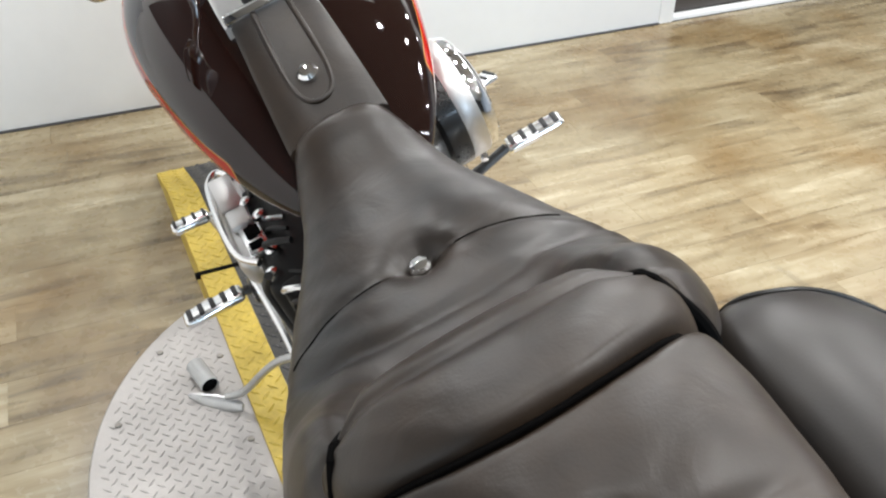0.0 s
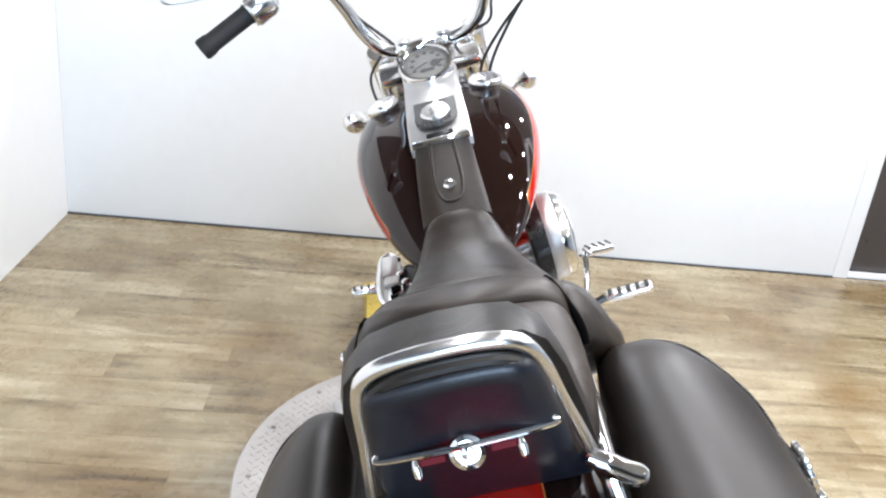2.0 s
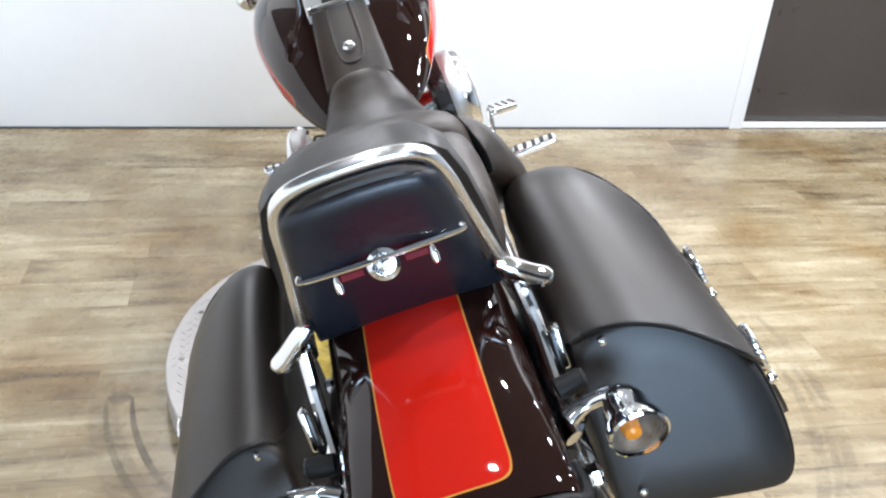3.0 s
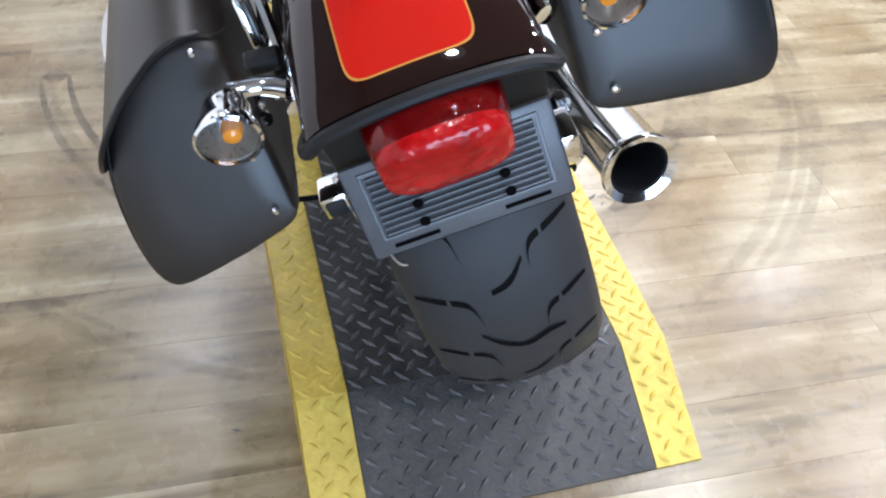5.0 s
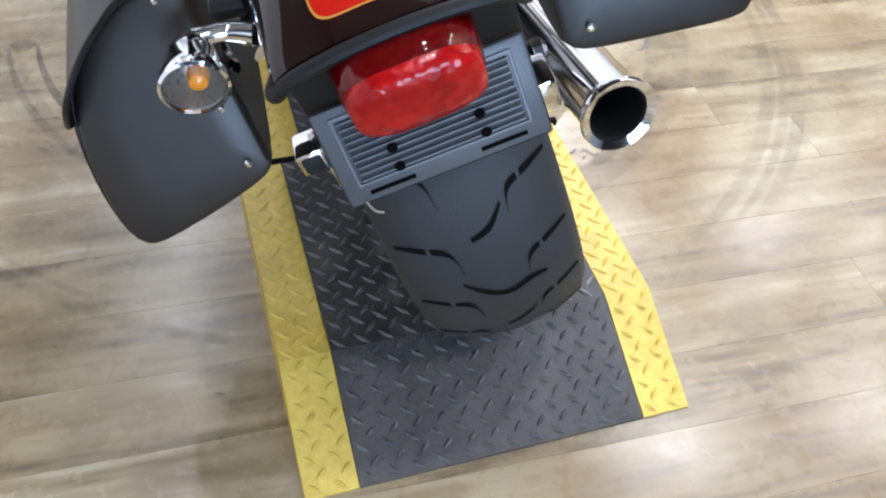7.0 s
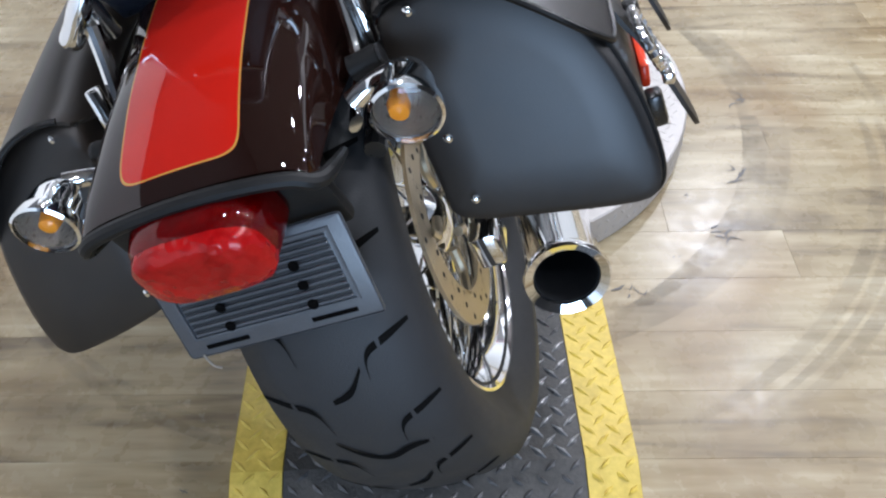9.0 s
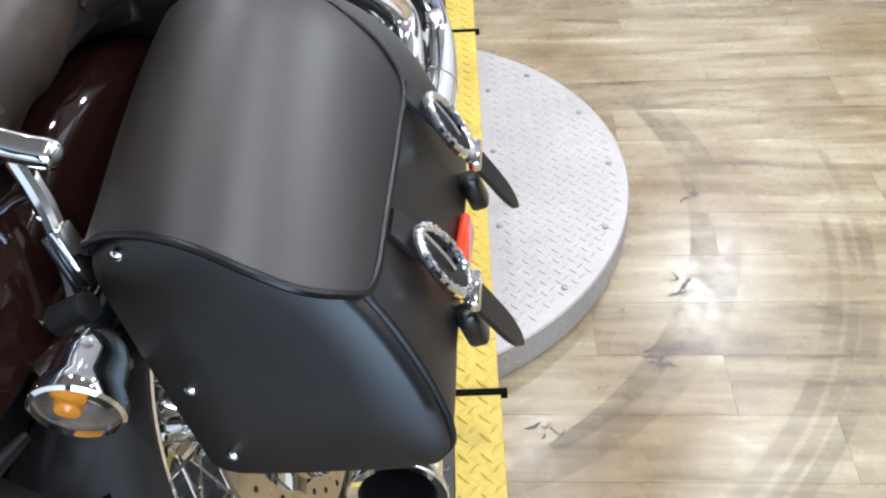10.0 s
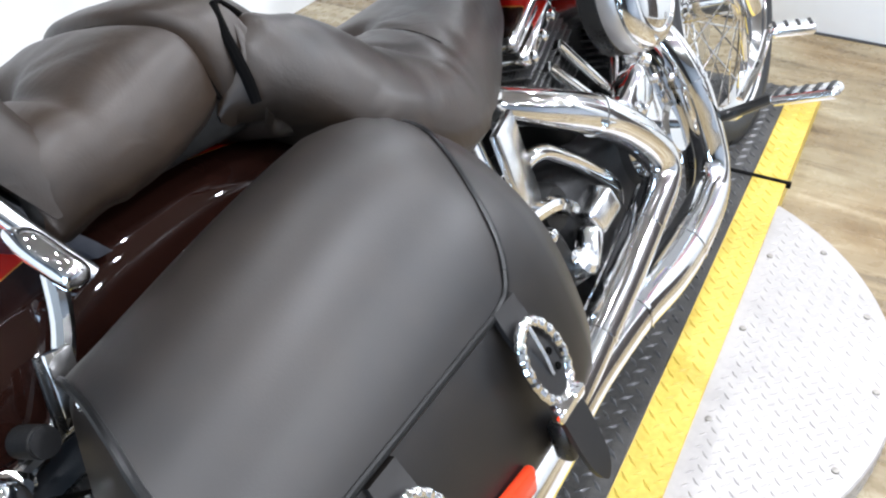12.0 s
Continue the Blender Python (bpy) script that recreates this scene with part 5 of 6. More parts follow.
def saddlebag(s, label):
    def flip(bm):
        if s > 0:
            return bm
        for q in bm.verts:      # the near side of this bag hangs a little further out
            q.co.x += 0.026 * max(0.0, (0.25 - q.co.x) / 0.1)
        return mirrored(bm)
    rings = []
    for v, k in ((-0.080, 0.45), (-0.084, 0.66), (-0.096, 0.83), (-0.125, 0.95), (-0.15, 0.98), (-0.18, 1.0), (-0.22, 1.0), (-0.26, 1.0), (-0.30, 1.0), (-0.35, 1.0), (-0.40, 1.0), (-0.430, 0.995), (-0.440, 0.975), (-0.444, 0.90), (-0.445, 0.5)):
        far = min(1.0, max(0.0, (-v - 0.16) / 0.24))
        rings.append([(x + 0.004 * noise.noise(Vector((x * 9, v * 9, z * 9))), v + far * rear_lean(z), z + 0.003 * noise.noise(Vector((v * 7, x * 8, z * 6)))) for x, z in bag_section(v, 0, k)])
    rings_body = rings
    bag = part("saddlebag", flip(loft(rings)), BAG, bike, label, 50)
    # lid: a thick sheet over the top and down the outside, overhanging at both ends
    rings = []
    vs = [-0.084, -0.088, -0.096, -0.108, -0.125, -0.15, -0.18, -0.22, -0.26, -0.30, -0.34, -0.38, -0.41, -0.435, -0.455]
    fronts = ((-0.07, 0.40), (-0.080, 0.45), (-0.084, 0.66), (-0.096, 0.83), (-0.125, 0.95), (-0.18, 1.0), (-0.9, 1.0))
    for v in vs:
        sec = bag_section(v, 0.008)[6:27]
        # rounded corners: the edges draw in at both ends
        first = 0.14 * max(0.0, (-v - 0.40) / 0.055) ** 2
        last = 1 - 0.20 * max(0.0, (v + 0.175) / 0.09) ** 2 - 0.05 * max(0.0, (-v - 0.415) / 0.04) ** 2
        steps = [(first + (last - first) * i / (len(sec) - 1)) * (len(sec) - 1) for i in range(len(sec))]
        sec = [tuple(p + (q - p) * (j - int(j)) for p, q in zip(sec[int(j)], sec[min(int(j) + 1, len(sec) - 1)])) for j in steps]
        far = min(1.0, max(0.0, (-v - 0.16) / 0.24))
        row = []
        for i, (x, z) in enumerate(sec):
            t = i / (len(sec) - 1)
            corner = (0.014 - 0.060 * t + 0.040 * max(0.0, (t - 0.60) / 0.40) ** 2) * far
            corner += 0.012 * max(0.0, (t - 0.78) / 0.22) ** 2 * min(1.0, max(0.0, (-v - 0.36) / 0.09))
            # the front edge draws back towards the outside, where the gusset shows
            v_ = v - 0.074 * max(0.0, (t - 0.2) / 0.8) ** 1.5 * min(1.0, max(0.0, (v + 0.30) / 0.22))
            k = next(ka + (kb - ka) * (va - v_) / (va - vb) for (va, ka), (vb, kb) in zip(fronts, fronts[1:]) if vb <= v_ < va)
            row.append(Vector((0.25 + (x - 0.25) * k, v_ + far * rear_lean(z) * 0.9 + corner, 0.585 + (z - 0.585) * k)))
        rings.append(row + [Vector((0.25 + (p.x - 0.25) * 0.965, p.y, 0.585 + (p.z - 0.585) * 0.965)) for p in reversed(row)])
    lid = part("lid", flip(loft(rings)), BAG, bag, "black leather saddlebag lid", 45)
    edge = [r[len(sec) - 1] for r in rings]
    front_edge = [rings[0][i] for i in range(4, len(sec), 2)]
    rear_edge = [rings[-1][i] for i in range(len(sec) - 1, 0, -3)]
    part("piping", flip(sweep([tuple(p) for p in front_edge] + [tuple(p) for p in edge[1:]] + [tuple(p) for p in rear_edge[1:]], 0.0034, 8, 4)), PIPING, lid)
    rim = [rings_body[-4][i] for i in range(8, 40, 2)]
    part("gusset_piping", flip(sweep([(x, y, z) for x, y, z in rim], 0.0034, 8, 3)), PIPING, bag)
    for v, z in ((-0.211, 0.552), (-0.381, 0.540)):
        rows = spline([(0.342, 0.600, 0.015), (0.350, 0.580, 0.016), (0.360, 0.560, 0.0165), (0.370, 0.530, 0.0165), (0.380, 0.495, 0.0160), (0.388, 0.465, 0.0145), (0.392, 0.448, 0.009), (0.393, 0.440, 0.002)], 3)
        part("strap", flip(loft([[(x + o, v + a * half - 0.06 * (0.60 - zz), zz + (z - 0.546)) for o, a in ((0.0, -1), (0.0, 1), (0.005, 1), (0.005, -1))] for x, zz, half in rows])), BAG, bag, "black leather strap")
        loop = [(0.370 - 0.22 * 0.034 * math.sin(a), v - 0.004 + 0.0225 * math.cos(a), z + 0.004 + 0.034 * math.sin(a)) for a in (2 * math.pi * k / 40 for k in range(41))]
        buckle = part("buckle", flip(sweep(loop, [0.0051 if k % 2 else 0.0042 for k in range(41)], 10, 3)), CHROME, bag, "oval studded chrome buckle")
        part("prong", flip(sweep([(0.366, v - 0.004, z + 0.036), (0.372, v - 0.004, z + 0.010), (0.374, v - 0.004, z - 0.008)], 0.0017, 8, 3)), SATIN, buckle)
        for q in (-0.006, 0.008):
            part("strap_hole", flip(lathe([(0.0034, 0), (0.0030, 0.0012)], facing((0.3725 - 0.29 * (q - 0.0), v + 0.004, z + q), (1, 0, 0.3)), 10)), SEAM, buckle)
        part("keeper", flip(box((0.012, 0.040, 0.012), at(0.380, v - 0.006, z - 0.034, 0, 14, 0), 0.003)), CHROME, buckle)
        part("clip", flip(box((0.020, 0.024, 0.04), at(0.360, v + 0.002, z - 0.080), 0.006)), BLACK, bag, "black quick-release clip")
    part("reflector", flip(box((0.010, 0.105, 0.026), at(0.357, -0.312, 0.482, -8, 8, 0), 0.004)), REFLECT, bag, "orange-red side reflector")
    for p in ((0.184, -0.456, 0.689), (0.176, -0.487, 0.572), (0.180, -0.507, 0.510)):
        part("rivet", flip(lathe([(0.0048, -0.006), (0.0046, 0.0012), (0.002, 0.0028)], facing(p, (0, -1, 0.28)), 12)), CHROME, bag)
    part("mount_bracket", flip(sweep([(0.125, -0.50, 0.62), (0.14, -0.46, 0.60), (0.150, -0.43, 0.60)], 0.008, 8)), CHROME, bag)
    return bag


saddlebag(1, "black leather saddlebag with chrome buckles")
saddlebag(-1, "black leather saddlebag with chrome buckles")

# ---- engine
case = part("crankcase", box((0.20, 0.42, 0.26), at(0.0, 0.47, 0.325), 0.05, 4), CASTM, bike, "dark cast crankcase")
part("gear_cover", lathe([(0.10, -0.03), (0.105, 0.0), (0.095, 0.018), (0.06, 0.024), (0.002, 0.026)], facing((0.112, 0.560, 0.395), (1, 0.05, 0.1)), 32), CHROME, case, "polished cam cover")
for k in range(8):
    a = 2 * math.pi * k / 8
    part("cover_bolt", lathe([(0.0075, 0), (0.0075, 0.006), (0.003, 0.009)], facing((0.133, 0.560 + 0.082 * math.cos(a), 0.393 + 0.082 * math.sin(a)), (1, 0, 0.1)), 10), SATIN, case)
part("cam_nose", box((0.045, 0.10, 0.075), at(0.118, 0.500, 0.470, 20), 0.018, 3), CHROME, case, "chrome lifter block")
part("cam_points_cover", lathe([(0.045, 0), (0.045, 0.010), (0.038, 0.016), (0.002, 0.018)], facing((0.130, 0.585, 0.375), (1, 0.05, 0.1)), 28), CHROME, case, "round chrome points cover")
part("primary_cover", sweep([(-0.145, 0.56, 0.30), (-0.150, 0.40, 0.305), (-0.148, 0.16, 0.32)], [0.11, 0.105, 0.095], 24, 6, flat=0.42), CHROME, bike, "long chrome primary cover")
part("transmission", box((0.20, 0.22, 0.20), at(0.0, 0.14, 0.33), 0.03, 3), ENGBLK, bike, "black gearbox housing")
tc = part("gearbox_side_cover", lathe([(0.070, 0), (0.072, 0.02), (0.060, 0.030), (0.002, 0.032)], facing((0.10, 0.15, 0.37), (1, 0, 0)), 28), ENGBLK, bike, "black gearbox side cover")
for k in range(6):
    a = 2 * math.pi * k / 6
    part("bolt", lathe([(0.009, 0), (0.009, 0.008), (0.004, 0.011)], facing((0.126, 0.15 + 0.060 * math.cos(a), 0.37 + 0.060 * math.sin(a)), (1, 0, 0)), 12), CHROME, tc)
part("starter_motor", lathe([(0.034, 0), (0.038, 0.01), (0.038, 0.10), (0.030, 0.112), (0.002, 0.115)], facing((0.0, 0.235, 0.43), (1, 0, 0)), 24), ENGBLK, bike, "black starter motor end")
part("oil_filler", lathe([(0.020, 0), (0.022, 0.012), (0.022, 0.05), (0.015, 0.058)], facing((0.098, 0.215, 0.330), (0.8, 0.2, 0.5)), 18), SATIN, bike, "chrome oil filler plug")
part("side_plate", box((0.012, 0.075, 0.135), at(0.116, 0.172, 0.527, 4, 0, 14), 0.005, 2), SATIN, bike, "chrome battery side plate")
part("oil_tank", box((0.235, 0.10, 0.17), at(0, 0.10, 0.555, 10), 0.035, 4), CHROME, bike, "chrome horseshoe oil tank")
part("brake_reservoir", box((0.046, 0.062, 0.050), at(0.116, 0.322, 0.378, 20, 0, -12), 0.010, 3), SATIN, bike, "square chrome oil filter housing")
part("filter_neck", lathe([(0.020, 0), (0.022, 0.006), (0.020, 0.05), (0.014, 0.062)], facing((0.118, 0.285, 0.365), (0.1, -0.7, -0.6)), 20), CHROME, bike, "chrome filter neck")
part("oil_pipe", sweep([(0.085, 0.16, 0.50), (0.105, 0.235, 0.515), (0.110, 0.290, 0.482), (0.110, 0.345, 0.435), (0.105, 0.405, 0.375), (0.09, 0.43, 0.33)], 0.0115, 12, 6), CHROME, bike, "chrome oil pipe")
part("brake_rod", sweep([(0.118, 0.10, 0.25), (0.126, 0.28, 0.30), (0.118, 0.46, 0.34)], 0.005, 8), CHROME, bike, "chrome brake rod")
for y, z in ((0.255, 0.42), (0.20, 0.335), (0.30, 0.29), (0.215, 0.24), (0.38, 0.30)):
    part("cover_bolt", lathe([(0.010, 0), (0.010, 0.006), (0.0075, 0.010), (0.002, 0.0115)], facing((0.104, y, z), (1, 0.1, 0.2)), 14), CHROME, bike, "chrome domed cover bolt")
part("belt_line", sweep([(0.09, 0.02, 0.46), (0.12, 0.10, 0.47), (0.125, 0.20, 0.455), (0.11, 0.27, 0.41)], 0.013, 10), CHROME, bike, "chrome oil line")
for base, lean_ in (((0, 0.545, 0.47), 22.5), ((0, 0.425, 0.47), -22.5)):
    m = Matrix.Translation(base) @ Matrix.Rotation(radians(-lean_), 4, "X")
    cyl = part("cylinder", box((0.128, 0.100, 0.170), m @ Matrix.Translation((0, 0, 0.055)), 0.030, 3), ENGBLK, bike, "black finned cylinder")
    for k in range(3 if lean_ < 0 else 0, 8):
        part("cooling_fin", box((0.160, 0.122, 0.0030), m @ Matrix.Translation((0, 0, 0.036 + 0.0105 * k)), 0.0012, 1), FINM, cyl)
    head = part("cylinder_head", box((0.135, 0.110, 0.055), m @ Matrix.Translation((0, 0, 0.145)), 0.020, 3), ENGBLK, cyl, "black cylinder head")
    for k in range(4):
        part("head_fin", box((0.172, 0.140 - 0.004 * k, 0.0048), m @ Matrix.Translation((0, 0, 0.122 + 0.0125 * k)), 0.0018, 2), FINM, head)
    rocker = part("rocker_cover", box((0.165, 0.120, 0.030), m @ Matrix.Translation((0.008, 0, 0.182)), 0.012, 3), CHROME, cyl, "chrome rocker cover")
    part("cover_top", box((0.140, 0.100, 0.022), m @ Matrix.Translation((0.008, 0, 0.205)), 0.010, 3), CHROME, rocker)
    for x in (-0.04, 0.0, 0.04):
        part("cover_bolt", lathe([(0.0085, 0), (0.0085, 0.007), (0.004, 0.010)], m @ Matrix.Translation((0.088, x, 0.178)) @ Matrix.Rotation(radians(90), 4, "Y"), 12), CHROME, rocker)
    for x, y in ((0.082, 0.022), (0.082, -0.022)):
        part("pushrod_tube", rod((0.105, 0.485 + y * 0.8, 0.46), m @ Vector((x + 0.006, y, 0.140)), 0.0085, 12), CHROME, cyl, "chrome pushrod tube")
air = part("air_cleaner", lathe([(0.080, -0.045), (0.085, -0.036), (0.086, -0.004), (0.083, 0.008), (0.074, 0.016), (0.064, 0.019), (0.060, 0.017), (0.045, 0.024), (0.020, 0.028), (0.002, 0.029)], facing((0.181, 0.497, 0.636), (1, 0.02, 0.04)), 48), CHROME, bike, "round chrome air cleaner")
part("backing_plate", lathe([(0.03, -0.066), (0.080, -0.064), (0.0875, -0.058), (0.0885, -0.032), (0.084, -0.028)], facing((0.181, 0.497, 0.636), (1, 0.02, 0.04)), 48), BLACK, air, "black backing plate")
part("cover_band", ring([(0.0858, -0.036), (0.0872, -0.034), (0.0872, -0.006), (0.0858, -0.004)], facing((0.181, 0.497, 0.636), (1, 0.02, 0.04)), 48), CONSOLE, air, "satin band round the air cleaner")
for k in range(10):
    a = 2 * math.pi * k / 10
    part("cover_screw", lathe([(0.004, 0), (0.003, 0.003)], facing((0.181, 0.497, 0.636), (1, 0.02, 0.04)) @ Matrix.Translation((0.070 * math.cos(a), 0.070 * math.sin(a), 0.013)), 8), CHROME, air)
for y, z in ((0.455, 0.470), (0.478, 0.462), (0.512, 0.470), (0.545, 0.488), (0.560, 0.512)):
    part("lifter_bolt", lathe([(0.0095, 0), (0.0095, 0.008), (0.006, 0.013), (0.002, 0.014)], facing((0.118, y, z), (0.8, -0.1, 0.6)), 12), CHROME, case, "chrome domed bolt")
for y, z, r in ((0.545, 0.530, 0.011), (0.575, 0.505, 0.013)):
    part("fuel_fitting", rod((0.085, y - 0.02, z + 0.02), (0.115, y + 0.015, z - 0.012), r, 14), SATIN, bike, "chrome intake fitting")
part("engine_cradle", box((0.10, 0.10, 0.26), at(-0.01, 0.68, 0.42, 8), 0.03, 3), BLACK, bike, "black oil cooler and regulator at the frame front")
part("cylinder_valley", box((0.10, 0.14, 0.20), at(0, 0.485, 0.56), 0.03, 3), ENGBLK, bike, "black manifold between the cylinders")
part("intake", rod((0.02, 0.485, 0.615), (0.13, 0.493, 0.634), 0.028, 18), SATIN, bike, "chrome intake tube")
horn = part("horn_cover", box((0.046, 0.225, 0.050), at(-0.181, 0.552, 0.574, 0, -4, 2), 0.014, 3), CONSOLE, bike, "satin silver horn cover")
part("cover_face", box((0.036, 0.082, 0.012), at(-0.183, 0.607, 0.603, 7, 4, 4), 0.004), CONSOLE, horn, "pale satin face of the horn cover")
part("cover_face", box((0.032, 0.062, 0.012), at(-0.177, 0.536, 0.601, -9, 4, 4), 0.004), CONSOLE, horn, "pale satin face of the horn cover")
for y, l in ((0.487, 0.026), (0.455, 0.016)):
    part("horn_opening", box((0.021, l, 0.006), at(-0.165, y, 0.6045, 0, 4, 4), 0.002), SEAM, horn)
part("opening_frame", box((0.032, 0.070, 0.014), at(-0.166, 0.473, 0.597, 0, 4, 4), 0.004), SATIN, horn, "chrome frame of the horn opening")
part("cover_rim", sweep([(-0.172, 0.428, 0.595), (-0.196, 0.462, 0.598), (-0.205, 0.540, 0.602), (-0.206, 0.635, 0.603), (-0.199, 0.668, 0.603), (-0.184, 0.678, 0.602), (-0.166, 0.645, 0.600)], 0.0055, 10, 5), SATIN, horn, "chrome rim round the horn cover")
for k in range(5):
    part("cover_bolt", lathe([(0.010, 0), (0.010, 0.008), (0.005, 0.011)], facing((-0.160 + 0.012 * (k % 2), 0.39 + 0.045 * k, 0.594), (-0.2, 0, 1)), 12), SATIN, bike, "chrome domed cover bolt")
part("gear_linkage", sweep([(-0.205, 0.36, 0.40), (-0.215, 0.52, 0.39), (-0.235, 0.70, 0.40)], 0.007, 8), SATIN, bike, "chrome gear linkage rod")
part("left_rocker_side", box((0.12, 0.26, 0.16), at(-0.115, 0.490, 0.515), 0.02, 3), ENGBLK, bike, "black engine side behind the horn")
for k in range(6):
    part("wiring_loom", sweep([(-0.165, 0.38 + 0.04 * k, 0.605 - 0.02 * (k % 3)), (-0.182, 0.41 + 0.04 * k, 0.555), (-0.178, 0.40 + 0.045 * k, 0.46)], 0.006 - 0.002 * (k % 2), 8), (RUBBER, SATIN, RUBBER)[k % 3], bike, "wiring and clips beside the engine")
for k in range(7):
    y, z = 0.30 + 0.045 * k, 0.60 - 0.012 * (k % 3)
    part("wiring_loom", sweep([(-0.118, y - 0.03, z + 0.02), (-0.145 - 0.008 * (k % 2), y, z + 0.012), (-0.150, y + 0.025, z - 0.03), (-0.140, y + 0.02, z - 0.09)], 0.0032 + 0.0016 * (k % 2), 8), (RUBBER, SATIN, RUBBER, RUBBER)[k % 4], bike, "thin wiring and pipes beside the engine")
part("coil_box", box((0.055, 0.085, 0.060), at(-0.128, 0.335, 0.560, 8, 0, 6), 0.008, 2), ENGBLK, bike, "black ignition coil box")
for s in (1, -1):
    part("down_tube", sweep([(s * 0.06, 0.80, 0.78), (s * 0.085, 0.76, 0.45), (s * 0.09, 0.72, 0.22), (s * 0.10, 0.60, 0.165), (s * 0.11, 0.15, 0.165)], 0.016, 10), BLACK, bike, "black frame down tube")
for k, (a, b) in enumerate((((-0.05, 0.62, 0.45), (-0.16, 0.45, 0.50)), ((0.04, 0.20, 0.50), (-0.11, 0.33, 0.55)), ((-0.10, 0.25, 0.46), (-0.14, 0.42, 0.47)))):
    part("wiring_loom", sweep([a, ((a[0] + b[0]) / 2 - 0.02, (a[1] + b[1]) / 2, (a[2] + b[2]) / 2 - 0.03), b], 0.007, 8), RUBBER, bike, "black wiring loom")

# ---- exhaust
REAR_PIPE = [(0.070, 0.235, 0.592), (0.112, 0.285, 0.557), (0.138, 0.352, 0.512), (0.147, 0.415, 0.460), (0.150, 0.465, 0.405), (0.152, 0.483, 0.362), (0.152, 0.455, 0.335), (0.152, 0.382, 0.314), (0.153, 0.280, 0.287), (0.158, 0.165, 0.268), (0.172, 0.02, 0.258)]
FRONT_PIPE = [(0.070, 0.64, 0.57), (0.120, 0.652, 0.505), (0.146, 0.660, 0.425), (0.152, 0.668, 0.345), (0.153, 0.668, 0.280), (0.154, 0.640, 0.240), (0.155, 0.580, 0.222), (0.156, 0.480, 0.214), (0.156, 0.380, 0.218), (0.158, 0.265, 0.234), (0.165, 0.12, 0.244), (0.176, 0.00, 0.250)]
pipes = []
for line, label in ((REAR_PIPE, "chrome rear exhaust header with heat shield"), (FRONT_PIPE, "chrome front exhaust header with heat shield")):
    wide = [0.024, 0.027] + [0.0295] * (len(line) - 2)
    if line is FRONT_PIPE:
        wide = wide[:5] + [0.031, 0.035, 0.038, 0.038, 0.034, 0.030, 0.0295]
    pipes.append(part("exhaust_header", sweep(line, wide, 24, 8), CHROME, bike, label, 60))
    for k in (2, 7, 9):
        p, d, r_ = Vector(line[k]), Vector(line[k + 1]) - Vector(line[k - 1]), wide[k]
        part("clamp_band", ring([(r_ - 0.0003, -0.004), (r_ + 0.0013, -0.004), (r_ + 0.0013, 0.004), (r_ - 0.0003, 0.004)], facing(p, d), 28), CHROME, pipes[-1])
        part("clamp_screw", box((0.010, 0.010, 0.016), facing(p, d) @ Matrix.Rotation(radians(200), 4, "Z") @ Matrix.Translation((r_ + 0.0035, 0, 0)), 0.002), CHROME, pipes[-1])
mufd = Vector((0.058, -0.50, 0.055)).normalized()
mp = Vector((0.212, -0.425, 0.292))
muf = part("muffler", ring([(0.034, -0.47), (0.044, -0.42), (0.0455, -0.02), (0.0475, -0.016), (0.0520, -0.004), (0.0505, 0.002), (0.0400, -0.003), (0.0385, -0.012), (0.0385, -0.20), (0.030, -0.21), (0.030, -0.46)], facing(mp, mufd), 40), CHROME, bike, "long chrome muffler with a flared open end", 40)
part("baffle", lathe([(0.038, -0.195), (0.038, -0.19)], facing(mp, mufd), 24), DARKPL, muf)
part("inner_pipe", ring([(0.0380, -0.19), (0.0384, -0.19), (0.0384, -0.006), (0.0380, -0.006)], facing(mp, mufd), 32), DARKPL, muf, "near-black sleeve inside the outlet")
part("lower_muffler", ring([(0.026, -0.34), (0.034, -0.30), (0.036, -0.01), (0.034, 0.0), (0.030, 0.0), (0.030, -0.1)], facing((0.170, -0.07, 0.250), mufd), 32), CHROME, bike, "chrome exhaust collector", 40)
part("muffler_bracket", box((0.012, 0.09, 0.10), at(0.160, -0.02, 0.30), 0.004), CHROME, bike, "chrome exhaust bracket")


# ---- pegs, pedals, stand
def peg(name, root, tip, half, label, n=5):
    """A flat rounded pad from root to tip with black rubber bars let into its top."""
    a, b = Vector(root), Vector(tip)
    d = (b - a).normalized()
    L = (b - a).length
    side = d.cross(Vector((0, 0, 1))).normalized()
    up = side.cross(d)
    m_ = Matrix.Translation((a + b) / 2) @ Matrix((d, side, up)).transposed().to_4x4()
    body_ = part(name, box((L, 2 * half, 0.020), m_, 0.009, 4), SATIN, bike, label)
    for k in range(n):
        bar = m_ @ Matrix.Translation((L * (-0.38 + 0.76 * k / (n - 1)), 0, 0.0088))
        part("rubber_insert", box((L * 0.088, half * 1.56, 0.006), bar, 0.002, 2), RUBBER, body_)
    return body_


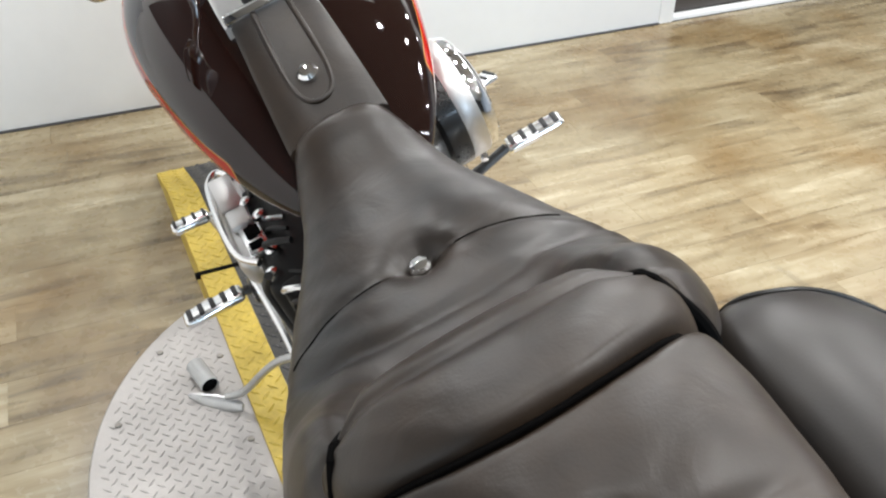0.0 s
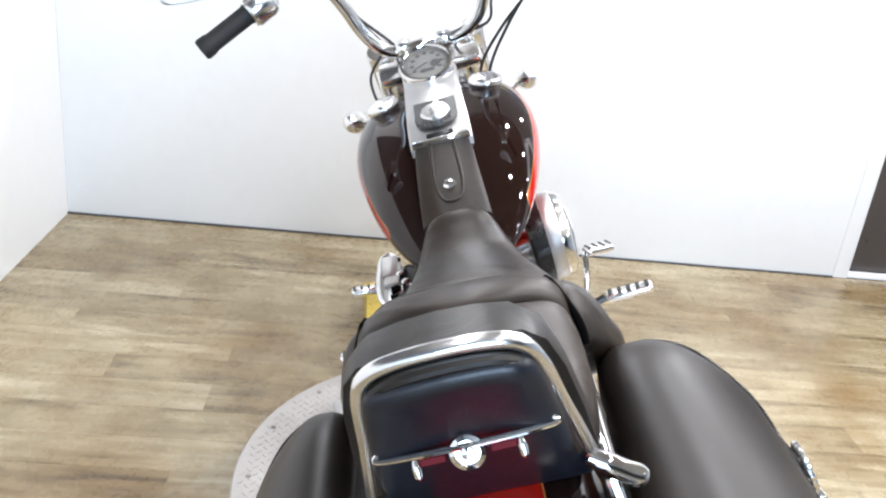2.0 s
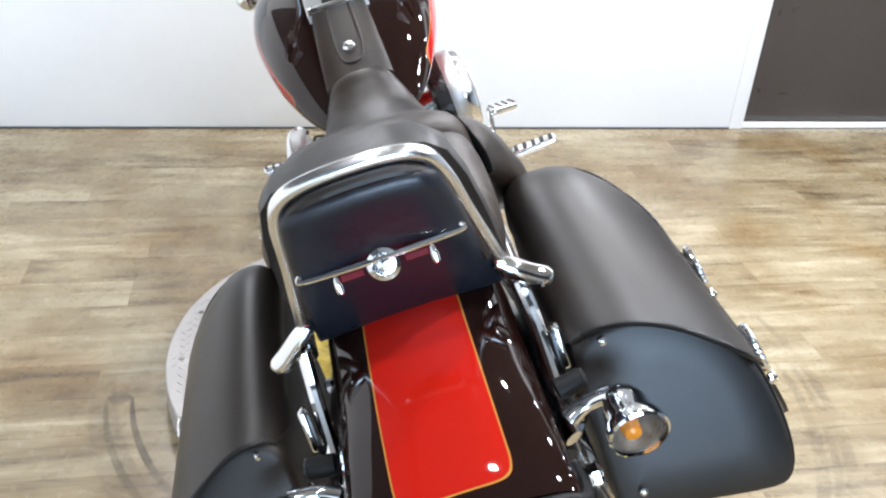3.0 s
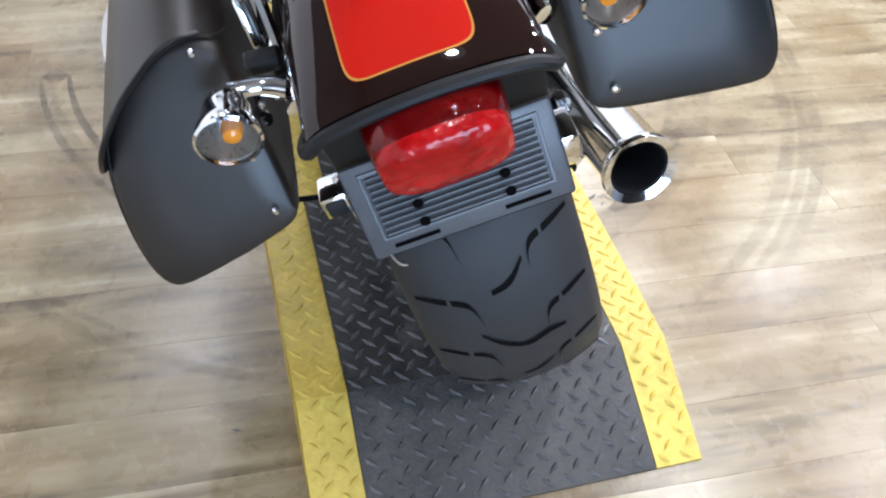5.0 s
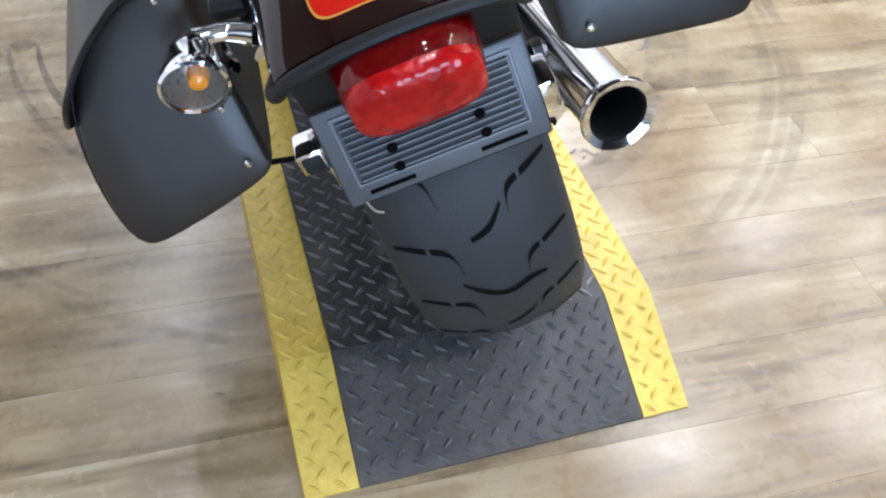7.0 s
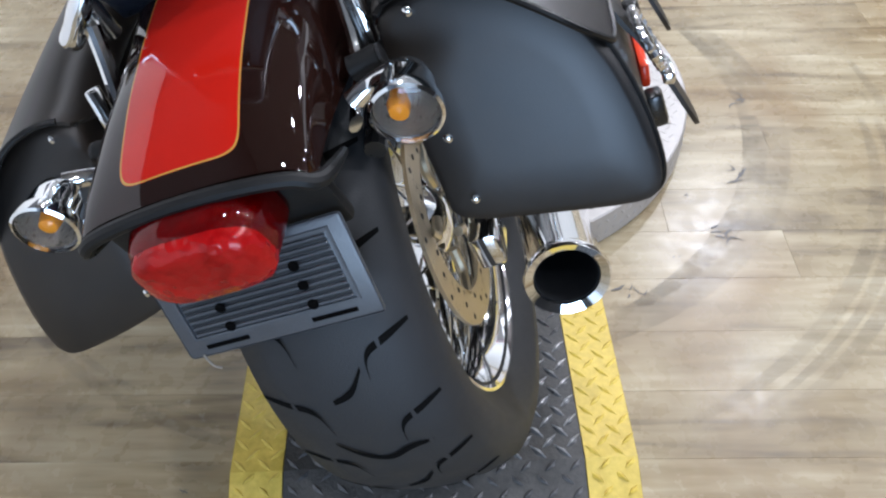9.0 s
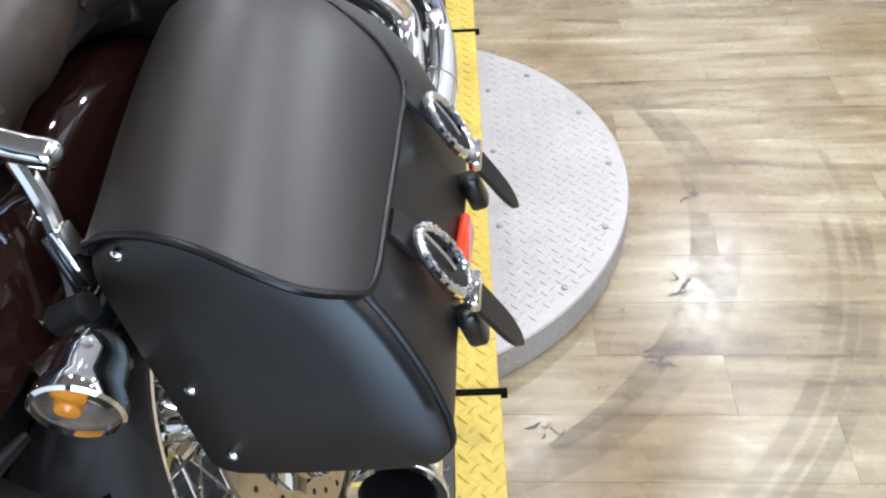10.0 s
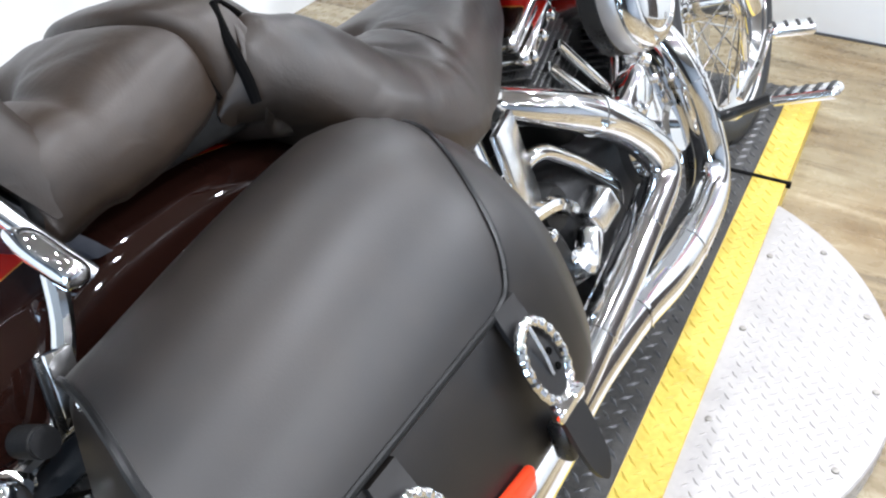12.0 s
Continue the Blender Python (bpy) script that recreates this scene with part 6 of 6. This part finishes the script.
for s in (1, -1):
    pg = peg("footpeg", (s * 0.262, 0.694, 0.366), (s * 0.372, 0.683, 0.374), 0.0185, "chrome footpeg with black rubber ribs")
    part("peg_mount", sweep([(s * 0.10, 0.72, 0.32), (s * 0.18, 0.70, 0.34), (s * 0.262, 0.694, 0.366)], [0.012, 0.010, 0.009], 10), BLACK, pg, "black peg mount")
    pp = peg("pedal_peg", (s * 0.245, 0.765 if s < 0 else 0.785, 0.490 if s < 0 else 0.448), (s * 0.312, 0.757 if s < 0 else 0.812, 0.500 if s < 0 else 0.436), 0.014 if s < 0 else 0.019, "small chrome pedal peg with rubber ribs", 4)
    if s < 0:
        part("peg_clamp", box((0.060, 0.046, 0.046), at(s * 0.222, 0.700, 0.352, 0, -8 * s, 0), 0.010, 2), BLACK, pg, "black peg clamp")
    part("pedal_arm", sweep([(s * 0.215, 0.68, 0.375), (s * 0.235, 0.74, 0.41), (s * 0.245, 0.765 if s < 0 else 0.785, 0.490 if s < 0 else 0.448)], 0.0085 if s < 0 else 0.007, 8), CHROME, pp)
foot, mid_, top_ = wb(-0.307, 0.730, HT + 0.006), wb(-0.255, 0.70, 0.115), wb(-0.19, 0.66, 0.20)
stand = part("side_stand", sweep([wb(-0.10, 0.60, 0.23), top_, mid_, wb(-0.288, 0.722, HT + 0.020)], [0.010, 0.0075, 0.0072, 0.007], 10, 6), DULL, bike, "chrome side stand, folded out onto the turntable")
part("stand_foot", sweep([wb(-0.266, 0.690, HT + 0.012), foot, wb(-0.350, 0.765, HT + 0.010)], [0.008, 0.015, 0.005], 12, 6, flat=0.4), DULL, stand)
# ---------------------------------------------------------------- goods on the partition
random.seed(4)


def goods(name, size, x, material, label, category, turn):
    ob = thing(name, label, category, m=ROOM @ at(x, 0.075, LEDGE + 0.003, 0, 0, turn))
    part("carton", box(size, at(0, 0, size[2] / 2), 0.003), material, ob)
    part("label_band", box((size[0] * 0.8, 0.0015, size[2] * 0.28), at(0, -size[1] / 2 - 0.0012, size[2] * 0.6)), CARTON["grey" if material is not CARTON["grey"] else "red"], ob, "printed band")
    return ob


x = 1.75
while x < 3.05:
    kind = random.choice(["red", "yellow", "purple", "black", "grey", "black", "red"])
    w, h = random.uniform(0.05, 0.13), random.uniform(0.08, 0.2)
    goods("boxed_part", (w, random.uniform(0.06, 0.1), h), x + w / 2, CARTON[kind], kind + " cardboard product box on the partition ledge", "box", random.uniform(-8, 8))
    x += w + random.uniform(0.004, 0.03)

# ---------------------------------------------------------------- marks on the floor
marks = [(0.731, 0.532, 0.055, 55), (0.647, 0.265, 0.055, 40), (0.557, 0.088, 0.055, 30), (0.369, -0.059, 0.045, 15), (0.535, 0.205, 0.022, 40), (0.468, 0.023, 0.022, 20), (-0.41, 1.115, 0.03, 60), (-0.416, 1.03, 0.028, 40), (-0.54, 1.0, 0.03, 10), (-0.38, -0.43, 0.03, 0), (0.49, -0.60, 0.010, 0)]
for x, y, size, turn in marks:
    verts, faces = [], []
    for k in range(5 if size > 0.03 else 2):
        # a ragged sliver: thin at both ends, its spine slightly bent
        cx, cy, a = random.gauss(0, 0.22) * size, random.gauss(0, 0.16) * size, random.gauss(0, 0.45)
        long, wide, bend = size * random.uniform(0.25, 0.75), size * random.uniform(0.03, 0.085), random.gauss(0, 0.15) * size
        rim = []
        for i in range(20):
            b = 2 * math.pi * i / 20
            px, py = 0.5 * long * math.cos(b), wide * math.sin(b) * random.uniform(0.35, 1.0) + bend * math.cos(b) ** 2
            rim.append((cx + px * math.cos(a) - py * math.sin(a), cy + px * math.sin(a) + py * math.cos(a), 0.0001 * k))
        faces.append(tuple(range(len(verts), len(verts) + 20)))
        verts += rim
    me = bpy.data.meshes.new("floor_scuff")
    me.from_pydata(verts, [], faces)
    me.materials.append(SCUFF)
    ob = new("floor_scuff", me)
    ob.matrix_world = at(x, y, 0.0006, 0, 0, turn)
    tagged(ob, "dark gouge worn into the plank floor", "scuff", "floor scuffs")

def worn(name, most=0.26, least=0.34):
    """A thin worn film: dark rubber showing in patches over the boards."""
    m = mat(name, (0.115, 0.105, 0.098), 0.5, 0, 0.2, 30, spec=0.15)
    nt = m.node_tree
    b = nt.nodes["Principled BSDF"]
    co, n = nt.nodes.new("ShaderNodeTexCoord"), nt.nodes.new("ShaderNodeTexNoise")
    n.inputs["Scale"].default_value, n.inputs["Detail"].default_value = 7.0, 5
    r = nt.nodes.new("ShaderNodeMapRange")
    r.inputs["From Min"].default_value, r.inputs["From Max"].default_value, r.inputs["To Max"].default_value = least, 0.80, most
    nt.links.new(co.outputs["Object"], n.inputs["Vector"])
    nt.links.new(n.outputs["Fac"], r.inputs["Value"])
    nt.links.new(r.outputs[0], b.inputs["Alpha"])
    return m


WORN, RUBBED = worn("rubber_scuff_film", 0.26), worn("dark_rubber_scuff", 0.62, 0.26)
for radius, wide, a0, a1 in ((0.695, 0.075, 175, 232), (0.765, 0.10, -70, 40), (0.742, 0.05, -60, 30), (0.634, 0.017, 182.5, 232), (0.690, 0.017, 182.5, 228), (0.662, 0.051, 180.5, 184), (0.93, 0.012, 205, 255), (0.955, 0.02, 210, 262), (0.985, 0.03, -65, -5), (1.02, 0.02, -60, 0), (1.05, 0.03, -60, 10)):
    n = 40
    verts = []
    for k in range(n + 1):
        a = radians(a0 + (a1 - a0) * k / n)
        q = wide * math.sin(math.pi * (0.06 + 0.88 * k / n)) ** 0.5
        verts += [((radius - q / 2) * math.cos(a), YC + (radius - q / 2) * math.sin(a), 0.0005), ((radius + q / 2) * math.cos(a), YC + (radius + q / 2) * math.sin(a), 0.0005)]
    me = bpy.data.meshes.new("tyre_scuff")
    me.from_pydata(verts, [], [(2 * k, 2 * k + 1, 2 * k + 3, 2 * k + 2) for k in range(n)])
    me.materials.append(RUBBED if wide in (0.017, 0.051) else WORN)
    tagged(new("tyre_scuff", me), "faint curved rubber scuff worn into the plank floor", "scuff", kind="stuff")

# ---------------------------------------------------------------- floor planks
PW, PL = 0.128, 0.92
floor_ob = bpy.data.objects["floor"]
bm = box((PL - 0.0002, PW - 0.0002, 0.010), None, 0.00025, 1)
plank_mesh = mesh(bm, "plank", WOOD, 30)
rest = bmesh.new()
for r in range(int(DEPTH / PW) + 1):
    shift = random.uniform(0, PL)
    for c in range(int(LENGTH / PL) + 2):
        x0 = c * PL - shift + PL / 2
        if x0 - PL / 2 > LENGTH or x0 + PL / 2 < 0:
            continue
        xa, xb = max(x0 - PL / 2, 0.0), min(x0 + PL / 2, LENGTH)
        if xb - xa < 0.02:
            continue
        where = at((xa + xb) / 2, -PW * (r + 0.5), -0.0052 - random.uniform(0, 0.00006))
        if x0 < 4.6 and r < 34:
            ob = new("plank", plank_mesh)
            ob.parent = floor_ob
            ob.matrix_world = ROOM @ where @ Matrix.Diagonal(((xb - xa) / PL, 1, 1, 1))
        else:
            box((xb - xa - 0.0008, PW - 0.0008, 0.010), where, bm=rest)
ob = part("far_planks", rest, WOOD, floor_ob, smooth=0)
ob.matrix_world = ROOM
tagged(ob, kind="stuff")
